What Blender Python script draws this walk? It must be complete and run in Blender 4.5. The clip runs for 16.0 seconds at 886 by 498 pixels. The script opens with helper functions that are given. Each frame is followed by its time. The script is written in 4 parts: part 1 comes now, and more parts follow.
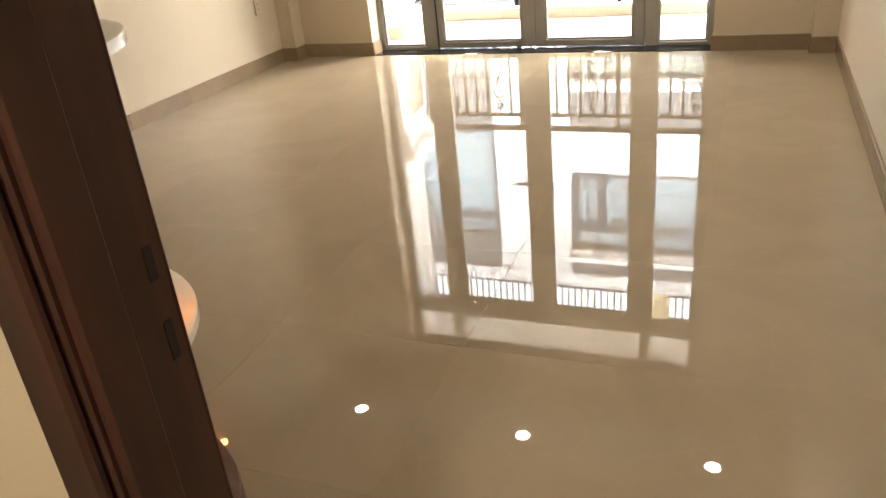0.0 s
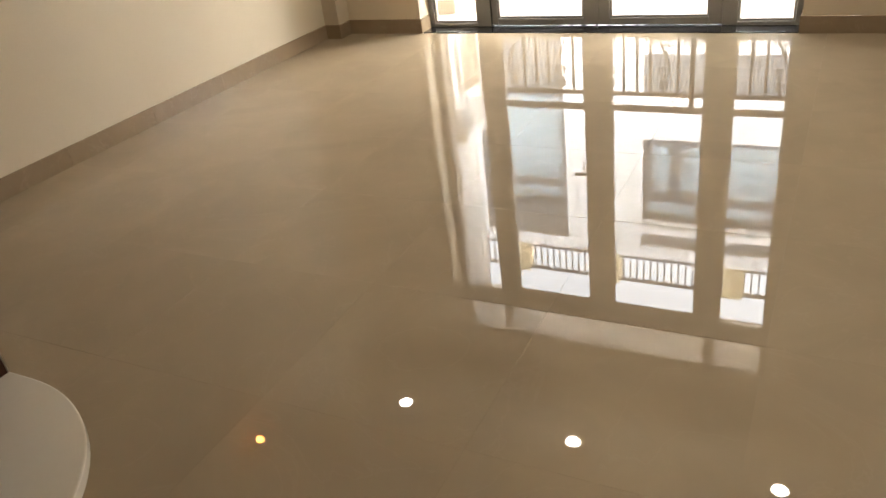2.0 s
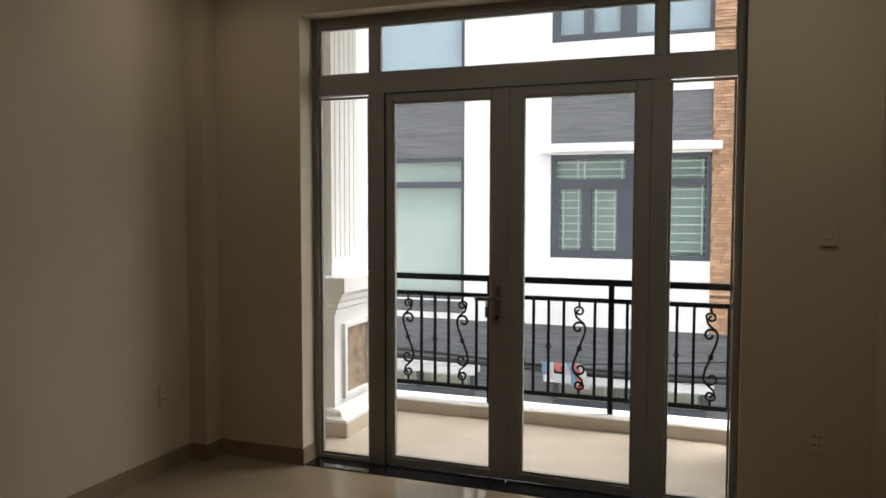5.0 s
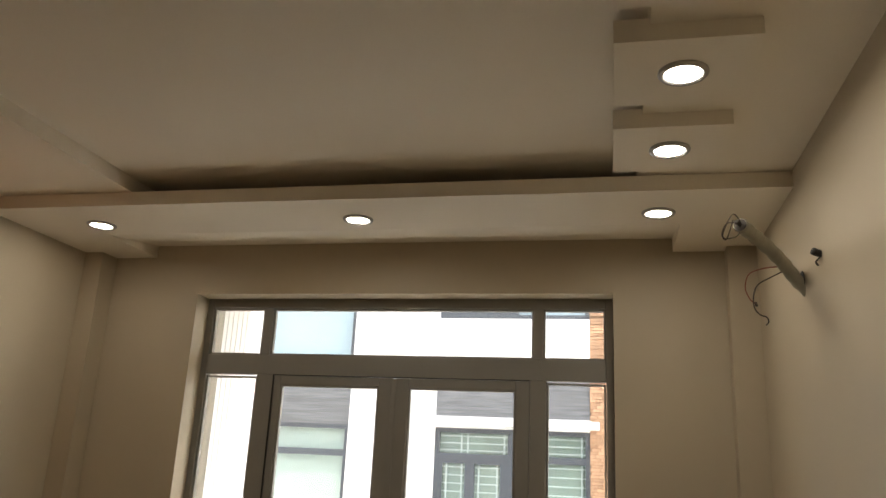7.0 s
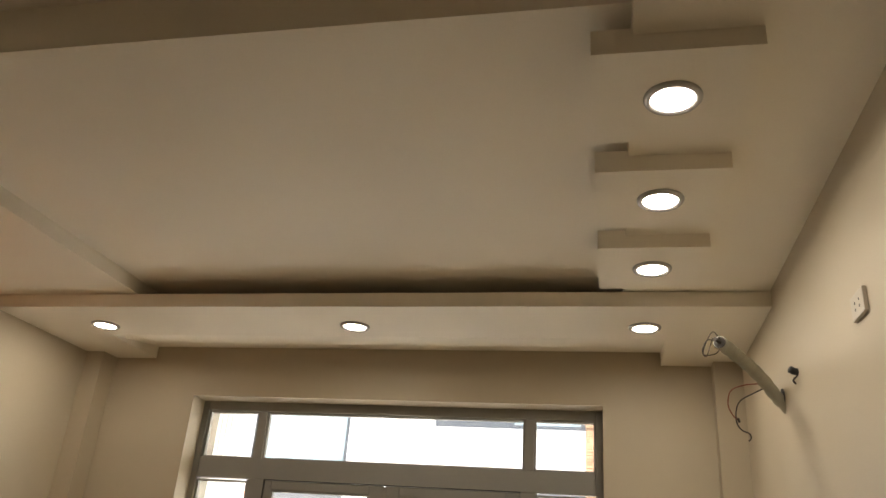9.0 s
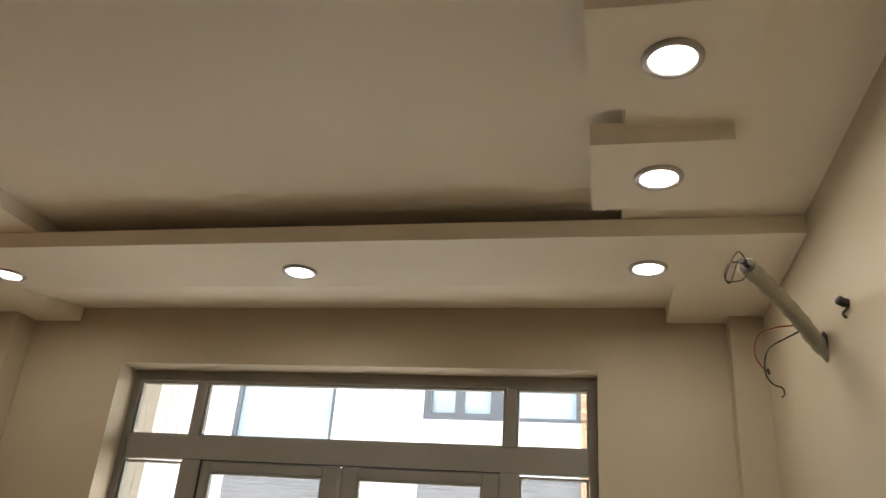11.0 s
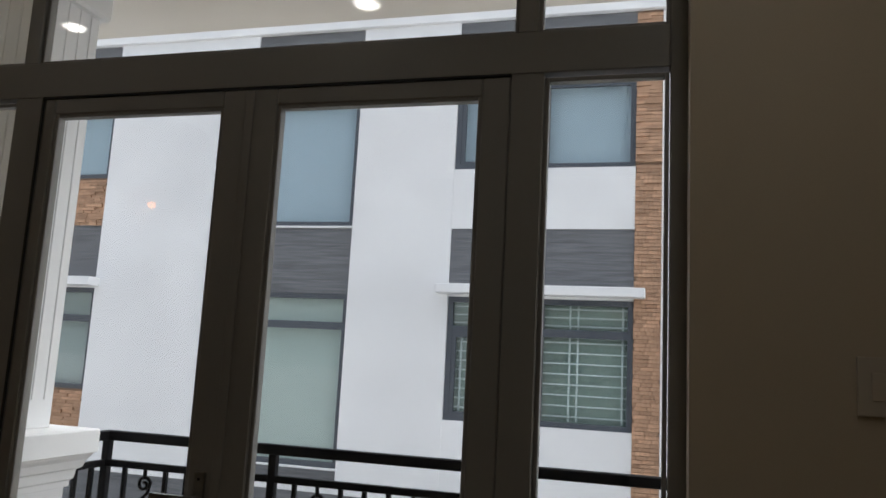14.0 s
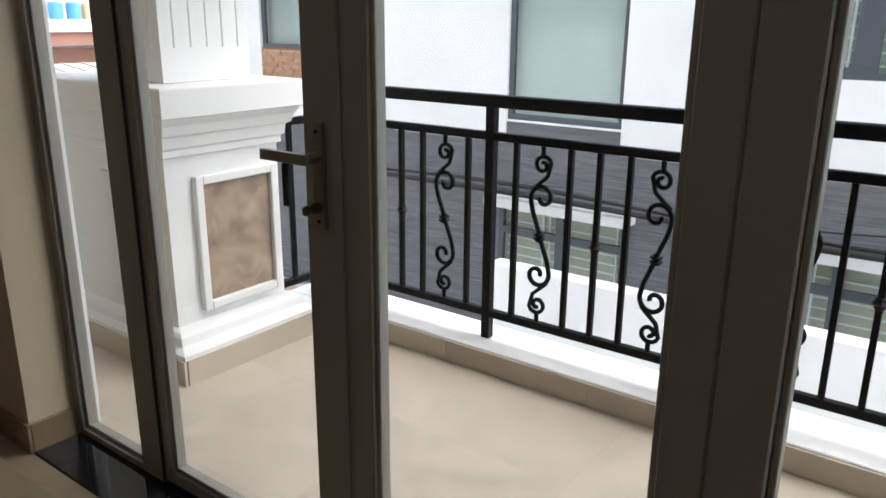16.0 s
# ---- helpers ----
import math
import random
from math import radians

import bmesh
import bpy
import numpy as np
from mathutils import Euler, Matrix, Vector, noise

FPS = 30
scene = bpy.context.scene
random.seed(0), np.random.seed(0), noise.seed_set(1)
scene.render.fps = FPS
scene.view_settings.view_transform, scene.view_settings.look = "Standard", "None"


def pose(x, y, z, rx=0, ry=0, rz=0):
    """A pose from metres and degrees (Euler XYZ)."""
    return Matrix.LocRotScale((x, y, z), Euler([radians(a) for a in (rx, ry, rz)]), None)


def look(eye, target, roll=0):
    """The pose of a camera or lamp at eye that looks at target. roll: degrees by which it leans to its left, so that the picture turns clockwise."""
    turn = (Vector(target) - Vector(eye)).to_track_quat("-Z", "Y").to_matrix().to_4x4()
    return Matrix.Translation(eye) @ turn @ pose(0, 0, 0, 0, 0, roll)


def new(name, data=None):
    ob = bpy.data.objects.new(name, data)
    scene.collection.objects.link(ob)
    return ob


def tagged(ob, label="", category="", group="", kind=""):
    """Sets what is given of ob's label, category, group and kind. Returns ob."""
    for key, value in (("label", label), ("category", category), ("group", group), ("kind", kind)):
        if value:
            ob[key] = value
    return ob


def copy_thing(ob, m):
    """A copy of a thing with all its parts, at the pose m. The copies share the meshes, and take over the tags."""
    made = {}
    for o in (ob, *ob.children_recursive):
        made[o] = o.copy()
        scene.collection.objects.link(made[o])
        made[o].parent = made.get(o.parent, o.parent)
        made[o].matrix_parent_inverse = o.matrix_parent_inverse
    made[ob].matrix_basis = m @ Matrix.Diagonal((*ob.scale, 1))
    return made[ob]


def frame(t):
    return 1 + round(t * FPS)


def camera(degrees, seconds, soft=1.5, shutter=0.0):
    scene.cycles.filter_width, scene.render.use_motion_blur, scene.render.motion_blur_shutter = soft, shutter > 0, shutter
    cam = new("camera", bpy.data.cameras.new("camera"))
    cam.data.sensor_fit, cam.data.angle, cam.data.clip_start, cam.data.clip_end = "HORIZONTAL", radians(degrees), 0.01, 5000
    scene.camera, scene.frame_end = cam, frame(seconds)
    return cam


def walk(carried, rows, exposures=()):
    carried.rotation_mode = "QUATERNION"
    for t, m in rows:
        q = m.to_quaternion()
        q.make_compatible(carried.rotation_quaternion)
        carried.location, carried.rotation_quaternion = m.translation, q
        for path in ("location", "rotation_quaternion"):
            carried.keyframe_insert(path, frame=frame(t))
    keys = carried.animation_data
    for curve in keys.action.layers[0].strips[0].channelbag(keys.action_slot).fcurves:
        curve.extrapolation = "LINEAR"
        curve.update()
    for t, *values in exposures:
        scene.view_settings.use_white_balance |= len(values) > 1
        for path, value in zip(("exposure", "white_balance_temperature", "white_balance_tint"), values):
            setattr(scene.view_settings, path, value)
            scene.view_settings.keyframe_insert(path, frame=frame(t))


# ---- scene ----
cam = camera(59.8, 16.0)

PATH = [
    (0, (2.756, -5.493, 1.228), (2.05, -3.837, 0.356), -5.9),
    (0.5, (2.799, -5.371, 1.251), (2.085, -3.752, 0.318), -6.2),
    (1, (2.821, -5.288, 1.293), (2.065, -3.705, 0.332), -6.8),
    (1.5, (2.787, -5.164, 1.284), (1.965, -3.616, 0.32), -7.3),
    (2, (2.742, -4.958, 1.319), (1.879, -3.433, 0.355), -7.6),
    (2.5, (2.653, -4.784, 1.324), (1.801, -3.241, 0.379), -7.5),
    (3, (2.593, -4.488, 1.361), (1.768, -2.905, 0.459), -6.5),
    (3.5, (2.538, -4.23, 1.412), (1.751, -2.585, 0.59), -4.4),
    (4, (2.488, -4.065, 1.502), (1.695, -2.338, 0.879), -2.8),
    (4.5, (2.485, -4.048, 1.564), (1.715, -2.237, 1.208), -1.5),
    (5, (2.452, -4.101, 1.613), (1.755, -2.23, 1.498), 0.1),
    (5.2, (2.448, -4.118, 1.644), (1.783, -2.232, 1.606), 0.6),
    (7.5, (2.534, -4.338, 1.781), (2.135, -2.491, 2.434), 3.1),
    (8, (2.569, -4.417, 1.775), (2.165, -2.597, 2.5), 3.6),
    (10.5, (2.506, -3.963, 1.728), (2.091, -2.193, 2.560), 4.8),
    (11, (2.552, -3.623, 1.743), (2.145, -1.841, 2.554), 4.4),
    (11.5, (2.557, -3.353, 1.731), (2.169, -1.564, 2.536), 4.2),
    (12, (2.513, -3.084, 1.728), (2.282, -1.263, 2.523), 3.2),
    (12.5, (2.504, -2.759, 1.661), (2.39, -0.922, 2.443), 2.3),
    (13, (2.509, -2.427, 1.585), (2.319, -0.57, 2.299), 2.1),
    (13.5, (2.451, -2.118, 1.537), (2.04, -0.224, 2.03), 2.8),
    (13.8, (2.443, -1.968, 1.493), (1.955, -0.068, 1.884), 3.2),
    (14, (2.439, -1.847, 1.479), (1.908, 0.058, 1.776), 3.0),
    (14.5, (2.479, -1.561, 1.444), (1.809, 0.323, 1.509), 2.7),
    (15, (2.461, -1.356, 1.394), (1.581, 0.428, 1.192), 2.5),
    (15.2, (2.421, -1.245, 1.375), (1.474, 0.491, 1.078), 2.5),
    (15.5, (2.378, -1.126, 1.361), (1.356, 0.541, 0.938), 1.7),
    (16, (2.36, -0.961, 1.351), (1.212, 0.572, 0.775), 0.5),
]
walk(cam, [(t, look(eye, target, roll)) for t, eye, target, roll in PATH],
     exposures=[(0.0, 4.8, 6950, 10), (1.0, 4.8, 6950, 10), (2.0, 4.5, 6900, 10), (2.5, 4.1, 6850, 10), (3.0, 3.8, 6650, 10), (3.5, 3.3, 5950, 10), (4.0, 2.8, 5950, 10), (4.5, 2.33, 6500, 10),
                (5.0, 1.95, 6750, 10), (5.2, 1.95, 6750, 10), (7.3, 2.95, 7200, 10), (7.6, 3.15, 7250, 10), (8.0, 3.4, 7300, 10), (8.2, 3.4, 7300, 10), (10.3, 3.25, 7000, 10), (11.0, 3.2, 6900, 10), (12.0, 2.9, 6750, 10),
                (12.5, 2.7, 6600, 10), (13.0, 2.0, 6400, 10), (13.5, 1.65, 6350, 10), (14.0, 1.0, 6250, 10), (14.5, 1.05, 6200, 10), (15.0, 1.4, 6200, 10), (15.5, 1.6, 6250, 10), (16.0, 1.7, 6300, 10)])

# ---- light ----
world = bpy.data.worlds.new("overcast_sky")
scene.world = world
world.use_nodes = True
_wn = world.node_tree.nodes
_sky = _wn.new("ShaderNodeTexSky")
_sky.sky_type = 'NISHITA'
_sky.sun_disc = False
_sky.sun_elevation = radians(60)
_sky.sun_rotation = radians(61)
_sky.air_density = 1.0
_sky.dust_density = 4.0
_cloud = _wn.new("ShaderNodeHueSaturation")
_cloud.inputs["Saturation"].default_value = 0.35
world.node_tree.links.new(_sky.outputs[0], _cloud.inputs["Color"])
world.node_tree.links.new(_cloud.outputs[0], _wn["Background"].inputs[0])
_wn["Background"].inputs[1].default_value = 0.15
_sun = bpy.data.lights.new("sun", 'SUN')
_sun.energy = 0.72
_sun.angle = radians(85)
_sun.color = (1.0, 0.98, 0.95)
sun = new("sun", _sun)
sun.matrix_world = look((0, 0, 30), (-0.40, -0.22, 30 - 0.89))

LAMP_GLOW = 5.0
LAMP_WATTS = 0.2
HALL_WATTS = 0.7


# ---- materials ----
def mat(name, color, rough=0.6, metal=0.0, vary=0.12, scale=6.0, fine=60.0, bump=0.0, coat=0.0, random_piece=0.0, island=False, spec=0.5):
    """A painted or solid surface with stains at a large scale and grain at a fine one."""
    m = bpy.data.materials.new(name)
    m.use_nodes = True
    nt = m.node_tree
    b = nt.nodes["Principled BSDF"]
    b.inputs["Roughness"].default_value = rough
    b.inputs["Metallic"].default_value = metal
    b.inputs["Coat Weight"].default_value = coat
    b.inputs["Coat Roughness"].default_value = 0.05
    b.inputs["Specular IOR Level"].default_value = spec
    tc = nt.nodes.new("ShaderNodeTexCoord")
    big = nt.nodes.new("ShaderNodeTexNoise")
    big.inputs["Scale"].default_value = scale
    big.inputs["Detail"].default_value = 5
    small = nt.nodes.new("ShaderNodeTexNoise")
    small.inputs["Scale"].default_value = fine
    small.inputs["Detail"].default_value = 3
    nt.links.new(tc.outputs["Object"], big.inputs["Vector"])
    nt.links.new(tc.outputs["Object"], small.inputs["Vector"])
    add = nt.nodes.new("ShaderNodeMath")
    add.operation = 'MULTIPLY_ADD'
    add.inputs[1].default_value = 0.35
    nt.links.new(small.outputs["Fac"], add.inputs[0])
    nt.links.new(big.outputs["Fac"], add.inputs[2])
    ramp = nt.nodes.new("ShaderNodeMapRange")
    ramp.inputs["From Min"].default_value = 0.45
    ramp.inputs["From Max"].default_value = 0.9
    ramp.inputs["To Min"].default_value = 1.0 - vary
    ramp.inputs["To Max"].default_value = 1.0 + vary * 0.6
    nt.links.new(add.outputs[0], ramp.inputs["Value"])
    val = ramp.outputs[0]
    if random_piece:
        src = nt.nodes.new("ShaderNodeNewGeometry").outputs["Random Per Island"] if island else nt.nodes.new("ShaderNodeObjectInfo").outputs["Random"]
        r2 = nt.nodes.new("ShaderNodeMapRange")
        r2.inputs["To Min"].default_value = 1.0 - random_piece
        r2.inputs["To Max"].default_value = 1.0 + random_piece
        nt.links.new(src, r2.inputs["Value"])
        mu = nt.nodes.new("ShaderNodeMath")
        mu.operation = 'MULTIPLY'
        nt.links.new(val, mu.inputs[0])
        nt.links.new(r2.outputs[0], mu.inputs[1])
        val = mu.outputs[0]
    hsv = nt.nodes.new("ShaderNodeHueSaturation")
    hsv.inputs["Color"].default_value = (*color, 1)
    nt.links.new(val, hsv.inputs["Value"])
    nt.links.new(hsv.outputs[0], b.inputs["Base Color"])
    rr = nt.nodes.new("ShaderNodeMapRange")
    rr.inputs["To Min"].default_value = max(0.0, rough * 0.85)
    rr.inputs["To Max"].default_value = min(1.0, rough * 1.2)
    nt.links.new(big.outputs["Fac"], rr.inputs["Value"])
    nt.links.new(rr.outputs[0], b.inputs["Roughness"])
    if bump:
        bp = nt.nodes.new("ShaderNodeBump")
        bp.inputs["Strength"].default_value = min(1.0, bump)
        bp.inputs["Distance"].default_value = 0.003
        nt.links.new(small.outputs["Fac"], bp.inputs["Height"])
        nt.links.new(bp.outputs[0], b.inputs["Normal"])
    return m


def streaked(name, dark, light, scale, rough, bump=0.3, distort=1.5):
    """Surface with long grain or fine horizontal lines: scale stretches the noise per axis."""
    m = bpy.data.materials.new(name)
    m.use_nodes = True
    nt = m.node_tree
    b = nt.nodes["Principled BSDF"]
    b.inputs["Roughness"].default_value = rough
    tc = nt.nodes.new("ShaderNodeTexCoord")
    mp = nt.nodes.new("ShaderNodeMapping")
    mp.inputs["Scale"].default_value = scale
    nz = nt.nodes.new("ShaderNodeTexNoise")
    nz.inputs["Scale"].default_value = 1.0
    nz.inputs["Detail"].default_value = 6
    nz.inputs["Distortion"].default_value = distort
    nt.links.new(tc.outputs["Object"], mp.inputs["Vector"])
    nt.links.new(mp.outputs[0], nz.inputs["Vector"])
    ramp = nt.nodes.new("ShaderNodeValToRGB")
    ramp.color_ramp.elements[0].position = 0.35
    ramp.color_ramp.elements[0].color = (*dark, 1)
    ramp.color_ramp.elements[1].position = 0.68
    ramp.color_ramp.elements[1].color = (*light, 1)
    nt.links.new(nz.outputs["Fac"], ramp.inputs["Fac"])
    nt.links.new(ramp.outputs[0], b.inputs["Base Color"])
    bp = nt.nodes.new("ShaderNodeBump")
    bp.inputs["Strength"].default_value = bump
    bp.inputs["Distance"].default_value = 0.004
    nt.links.new(nz.outputs["Fac"], bp.inputs["Height"])
    nt.links.new(bp.outputs[0], b.inputs["Normal"])
    return m


def marble(name, base, vein, rough, scale, wavy=0.0, cloud=0.05, veins=0.35):
    """Polished porcelain or stone with cloudy patches and thin veins."""
    m = bpy.data.materials.new(name)
    m.use_nodes = True
    nt = m.node_tree
    b = nt.nodes["Principled BSDF"]
    b.inputs["Roughness"].default_value = rough
    b.inputs["IOR"].default_value = 1.41
    tc = nt.nodes.new("ShaderNodeTexCoord")
    oi = nt.nodes.new("ShaderNodeObjectInfo")
    off = nt.nodes.new("ShaderNodeVectorMath")
    off.operation = 'MULTIPLY_ADD'
    off.inputs[1].default_value = (7.0, 5.0, 3.0)
    nt.links.new(oi.outputs["Random"], off.inputs[0])
    nt.links.new(tc.outputs["Object"], off.inputs[2])
    n1 = nt.nodes.new("ShaderNodeTexNoise")
    n1.inputs["Scale"].default_value = scale
    n1.inputs["Detail"].default_value = 6
    n1.inputs["Distortion"].default_value = 1.2
    nt.links.new(off.outputs[0], n1.inputs["Vector"])
    n2 = nt.nodes.new("ShaderNodeTexNoise")
    n2.inputs["Scale"].default_value = scale * 0.6
    n2.inputs["Detail"].default_value = 8
    n2.inputs["Distortion"].default_value = 3.0
    nt.links.new(off.outputs[0], n2.inputs["Vector"])
    vr = nt.nodes.new("ShaderNodeValToRGB")
    e = vr.color_ramp.elements
    e[0].position, e[0].color = 0.49, (0, 0, 0, 1)
    e[1].position, e[1].color = 0.51, (0, 0, 0, 1)
    mid = vr.color_ramp.elements.new(0.5)
    mid.color = (1, 1, 1, 1)
    nt.links.new(n2.outputs["Fac"], vr.inputs["Fac"])
    cl = nt.nodes.new("ShaderNodeValToRGB")
    cl.color_ramp.elements[0].position, cl.color_ramp.elements[1].position = 0.3, 0.75
    cl.color_ramp.elements[0].color = (*[c * (1 - 1.4 * cloud) for c in base], 1)
    cl.color_ramp.elements[1].color = (*[min(1, c * (1 + cloud)) for c in base], 1)
    nt.links.new(n1.outputs["Fac"], cl.inputs["Fac"])
    mx = nt.nodes.new("ShaderNodeMix")
    mx.data_type = 'RGBA'
    mu = nt.nodes.new("ShaderNodeMath")
    mu.operation = 'MULTIPLY'
    mu.inputs[1].default_value = veins
    nt.links.new(vr.outputs[0], mu.inputs[0])
    nt.links.new(mu.outputs[0], mx.inputs[0])
    nt.links.new(cl.outputs[0], mx.inputs[6])
    mx.inputs[7].default_value = (*vein, 1)
    nt.links.new(mx.outputs[2], b.inputs["Base Color"])
    if wavy:
        w = nt.nodes.new("ShaderNodeTexNoise")
        w.inputs["Scale"].default_value = 5.0
        w.inputs["Detail"].default_value = 1
        nt.links.new(off.outputs[0], w.inputs["Vector"])
        bp = nt.nodes.new("ShaderNodeBump")
        bp.inputs["Strength"].default_value = wavy
        bp.inputs["Distance"].default_value = 0.002
        nt.links.new(w.outputs["Fac"], bp.inputs["Height"])
        nt.links.new(bp.outputs[0], b.inputs["Normal"])
    return m


def glass(name, tint=(1, 1, 1)):
    m = bpy.data.materials.new(name)
    m.use_nodes = True
    nt = m.node_tree
    nt.nodes.remove(nt.nodes["Principled BSDF"])
    tr = nt.nodes.new("ShaderNodeBsdfTransparent")
    tr.inputs[0].default_value = (*tint, 1)
    gl = nt.nodes.new("ShaderNodeBsdfGlossy")
    gl.inputs["Roughness"].default_value = 0.0
    lw = nt.nodes.new("ShaderNodeLayerWeight")
    lw.inputs["Blend"].default_value = 0.5
    pw = nt.nodes.new("ShaderNodeMath")
    pw.operation = 'POWER'
    pw.inputs[1].default_value = 5.0
    nt.links.new(lw.outputs["Facing"], pw.inputs[0])
    fr = nt.nodes.new("ShaderNodeMath")
    fr.operation = 'MULTIPLY_ADD'
    fr.inputs[1].default_value = 0.8
    fr.inputs[2].default_value = 0.035
    nt.links.new(pw.outputs[0], fr.inputs[0])
    mx = nt.nodes.new("ShaderNodeMixShader")
    nt.links.new(fr.outputs[0], mx.inputs[0])
    nt.links.new(tr.outputs[0], mx.inputs[1])
    nt.links.new(gl.outputs[0], mx.inputs[2])
    nt.links.new(mx.outputs[0], nt.nodes["Material Output"].inputs[0])
    return m


def glow(name, color, strength):
    m = bpy.data.materials.new(name)
    m.use_nodes = True
    b = m.node_tree.nodes["Principled BSDF"]
    b.inputs["Base Color"].default_value = (0.8, 0.8, 0.8, 1)
    b.inputs["Emission Color"].default_value = (*color, 1)
    b.inputs["Emission Strength"].default_value = strength
    return m


M_WALL = mat("cream_wall_paint", (0.52, 0.445, 0.33), 0.55, vary=0.05, scale=1.3, fine=140, bump=0.05)
M_CEIL = mat("ceiling_paint", (0.90, 0.835, 0.725), 0.7, vary=0.04, scale=1.0, fine=120, bump=0.03)
M_TILE = marble("polished_porcelain_tile", (0.285, 0.226, 0.153), (0.35, 0.285, 0.205), 0.0, 2.2, wavy=0.002, veins=0.14)
M_GROUT = mat("floor_grout", (0.25, 0.197, 0.137), 0.7, vary=0.1, scale=4)
M_SKIRT = marble("skirting_tile", (0.235, 0.172, 0.108), (0.31, 0.235, 0.16), 0.16, 3.5)
M_BALC = marble("balcony_tile", (0.50, 0.435, 0.36), (0.40, 0.33, 0.265), 0.28, 2.6, cloud=0.09, veins=0.3)
M_GRANITE = mat("black_granite", (0.012, 0.012, 0.014), 0.07, vary=0.5, scale=60, fine=300)
M_UPVC = mat("grey_frame_paint", (0.275, 0.262, 0.24), 0.42, vary=0.05, scale=3, fine=60)
M_GASKET = mat("black_rubber_gasket", (0.02, 0.02, 0.02), 0.6, vary=0.1)
M_GLASS = glass("clear_pane_glass", (0.97, 0.98, 0.97))
M_STEEL = mat("brushed_steel", (0.34, 0.33, 0.30), 0.35, metal=1.0, vary=0.08, scale=20, fine=200)
M_BRASS = mat("dark_brass_lock", (0.12, 0.10, 0.07), 0.4, metal=1.0, vary=0.1, scale=20)
M_PLASTIC = mat("white_switch_plastic", (0.74, 0.72, 0.68), 0.35, vary=0.03, scale=10)
M_HOLE = mat("dark_socket_hole", (0.01, 0.01, 0.01), 0.7)
M_IRON = mat("black_painted_iron", (0.006, 0.006, 0.008), 0.4, vary=0.3, scale=20, fine=120, bump=0.1, spec=0.12)
M_WHITE = mat("white_masonry_paint", (0.78, 0.785, 0.79), 0.7, vary=0.06, scale=0.8, fine=90, bump=0.06)
M_SOFFIT = mat("warm_white_soffit_paint", (0.82, 0.77, 0.70), 0.75, vary=0.05, scale=1.2, fine=90, bump=0.05)
M_HOUSE = mat("white_house_render", (0.80, 0.80, 0.81), 0.75, vary=0.10, scale=0.7, fine=9, bump=0.0)
M_SLATE = streaked("ribbed_grey_stone_tile", (0.095, 0.098, 0.106), (0.185, 0.19, 0.202), (2.2, 1.0, 60.0), 0.6, 0.5, 0.05)
M_BRICK = mat("split_face_brick_tile", (0.47, 0.285, 0.18), 0.8, vary=0.25, scale=7, fine=40, bump=0.4, random_piece=0.2)
M_BRICKS = mat("split_face_brick_tiles_far", (0.47, 0.285, 0.18), 0.8, vary=0.25, scale=7, fine=40, bump=0.4, random_piece=0.2, island=True)
M_MORTAR = mat("brick_backing", (0.20, 0.125, 0.08), 0.9, vary=0.2, scale=12)
M_FRAME = mat("dark_grey_window_frame", (0.07, 0.08, 0.098), 0.4, vary=0.1, scale=4)
M_WINGLASS = glass("window_pane_glass", (0.93, 0.955, 0.955))
M_BLIND = mat("pale_green_roller_blind", (0.58, 0.645, 0.61), 0.8, vary=0.05, scale=1.5, fine=200)
# upper windows: the sky's bluish reflection is put into this blind colour
M_BLIND2 = mat("sky_reflection_blue_blind", (0.47, 0.56, 0.64), 0.8, vary=0.06, scale=1.5, fine=200)
M_BLIND5 = mat("grey_green_roller_blind", (0.47, 0.51, 0.495), 0.8, vary=0.06, scale=1.5, fine=200)
M_BLIND3 = mat("dim_curtain_behind_grille", (0.36, 0.43, 0.39), 0.85, vary=0.12, scale=1.5, fine=100)
M_PLATE = mat("cream_switch_plastic", (0.50, 0.445, 0.36), 0.4, vary=0.03, scale=10)
M_BLIND4 = mat("cream_curtain_behind_grille", (0.50, 0.48, 0.37), 0.85, vary=0.12, scale=1.5, fine=100)
M_GRILLE = mat("white_window_grille", (0.72, 0.78, 0.78), 0.5, vary=0.05)
M_WOOD = streaked("dark_red_brown_door_wood", (0.025, 0.009, 0.005), (0.056, 0.018, 0.010), (14.0, 14.0, 1.6), 0.5, 0.12, 1.0)
M_WOOD2 = streaked("red_brown_cabinet_wood", (0.055, 0.020, 0.012), (0.10, 0.040, 0.024), (18.0, 18.0, 1.6), 0.35, 0.08, 1.0)
M_EDGE = mat("pale_edge_band", (0.42, 0.36, 0.29), 0.4, vary=0.05)
M_SHELF = mat("white_laminate", (0.66, 0.62, 0.55), 0.14, vary=0.03, scale=4)
M_STONE = marble("brown_marble_panel", (0.36, 0.27, 0.205), (0.60, 0.51, 0.42), 0.06, 7.0, cloud=0.3, veins=0.25)
M_PIPE = mat("grey_pipe_lagging", (0.36, 0.34, 0.27), 0.85, vary=0.15, scale=18, fine=90, bump=0.4)
M_WIRE_R = mat("red_brown_wire", (0.22, 0.05, 0.02), 0.5)
M_WIRE_D = mat("dark_wire", (0.035, 0.025, 0.018), 0.5)
M_LAMP = glow("downlight_diffuser", (1.0, 0.97, 0.92), LAMP_GLOW)
M_BULB = glow("orange_bulb", (1.0, 0.30, 0.06), 6.0)
M_RING = mat("silver_lamp_rim", (0.46, 0.44, 0.42), 0.4, metal=0.6, vary=0.05)
M_OPAL = mat("opal_lamp_cover", (0.72, 0.72, 0.68), 0.3, vary=0.03)
M_ROAD = mat("pale_concrete_paving", (0.48, 0.46, 0.43), 0.85, vary=0.18, scale=1.2, fine=60, bump=0.4)
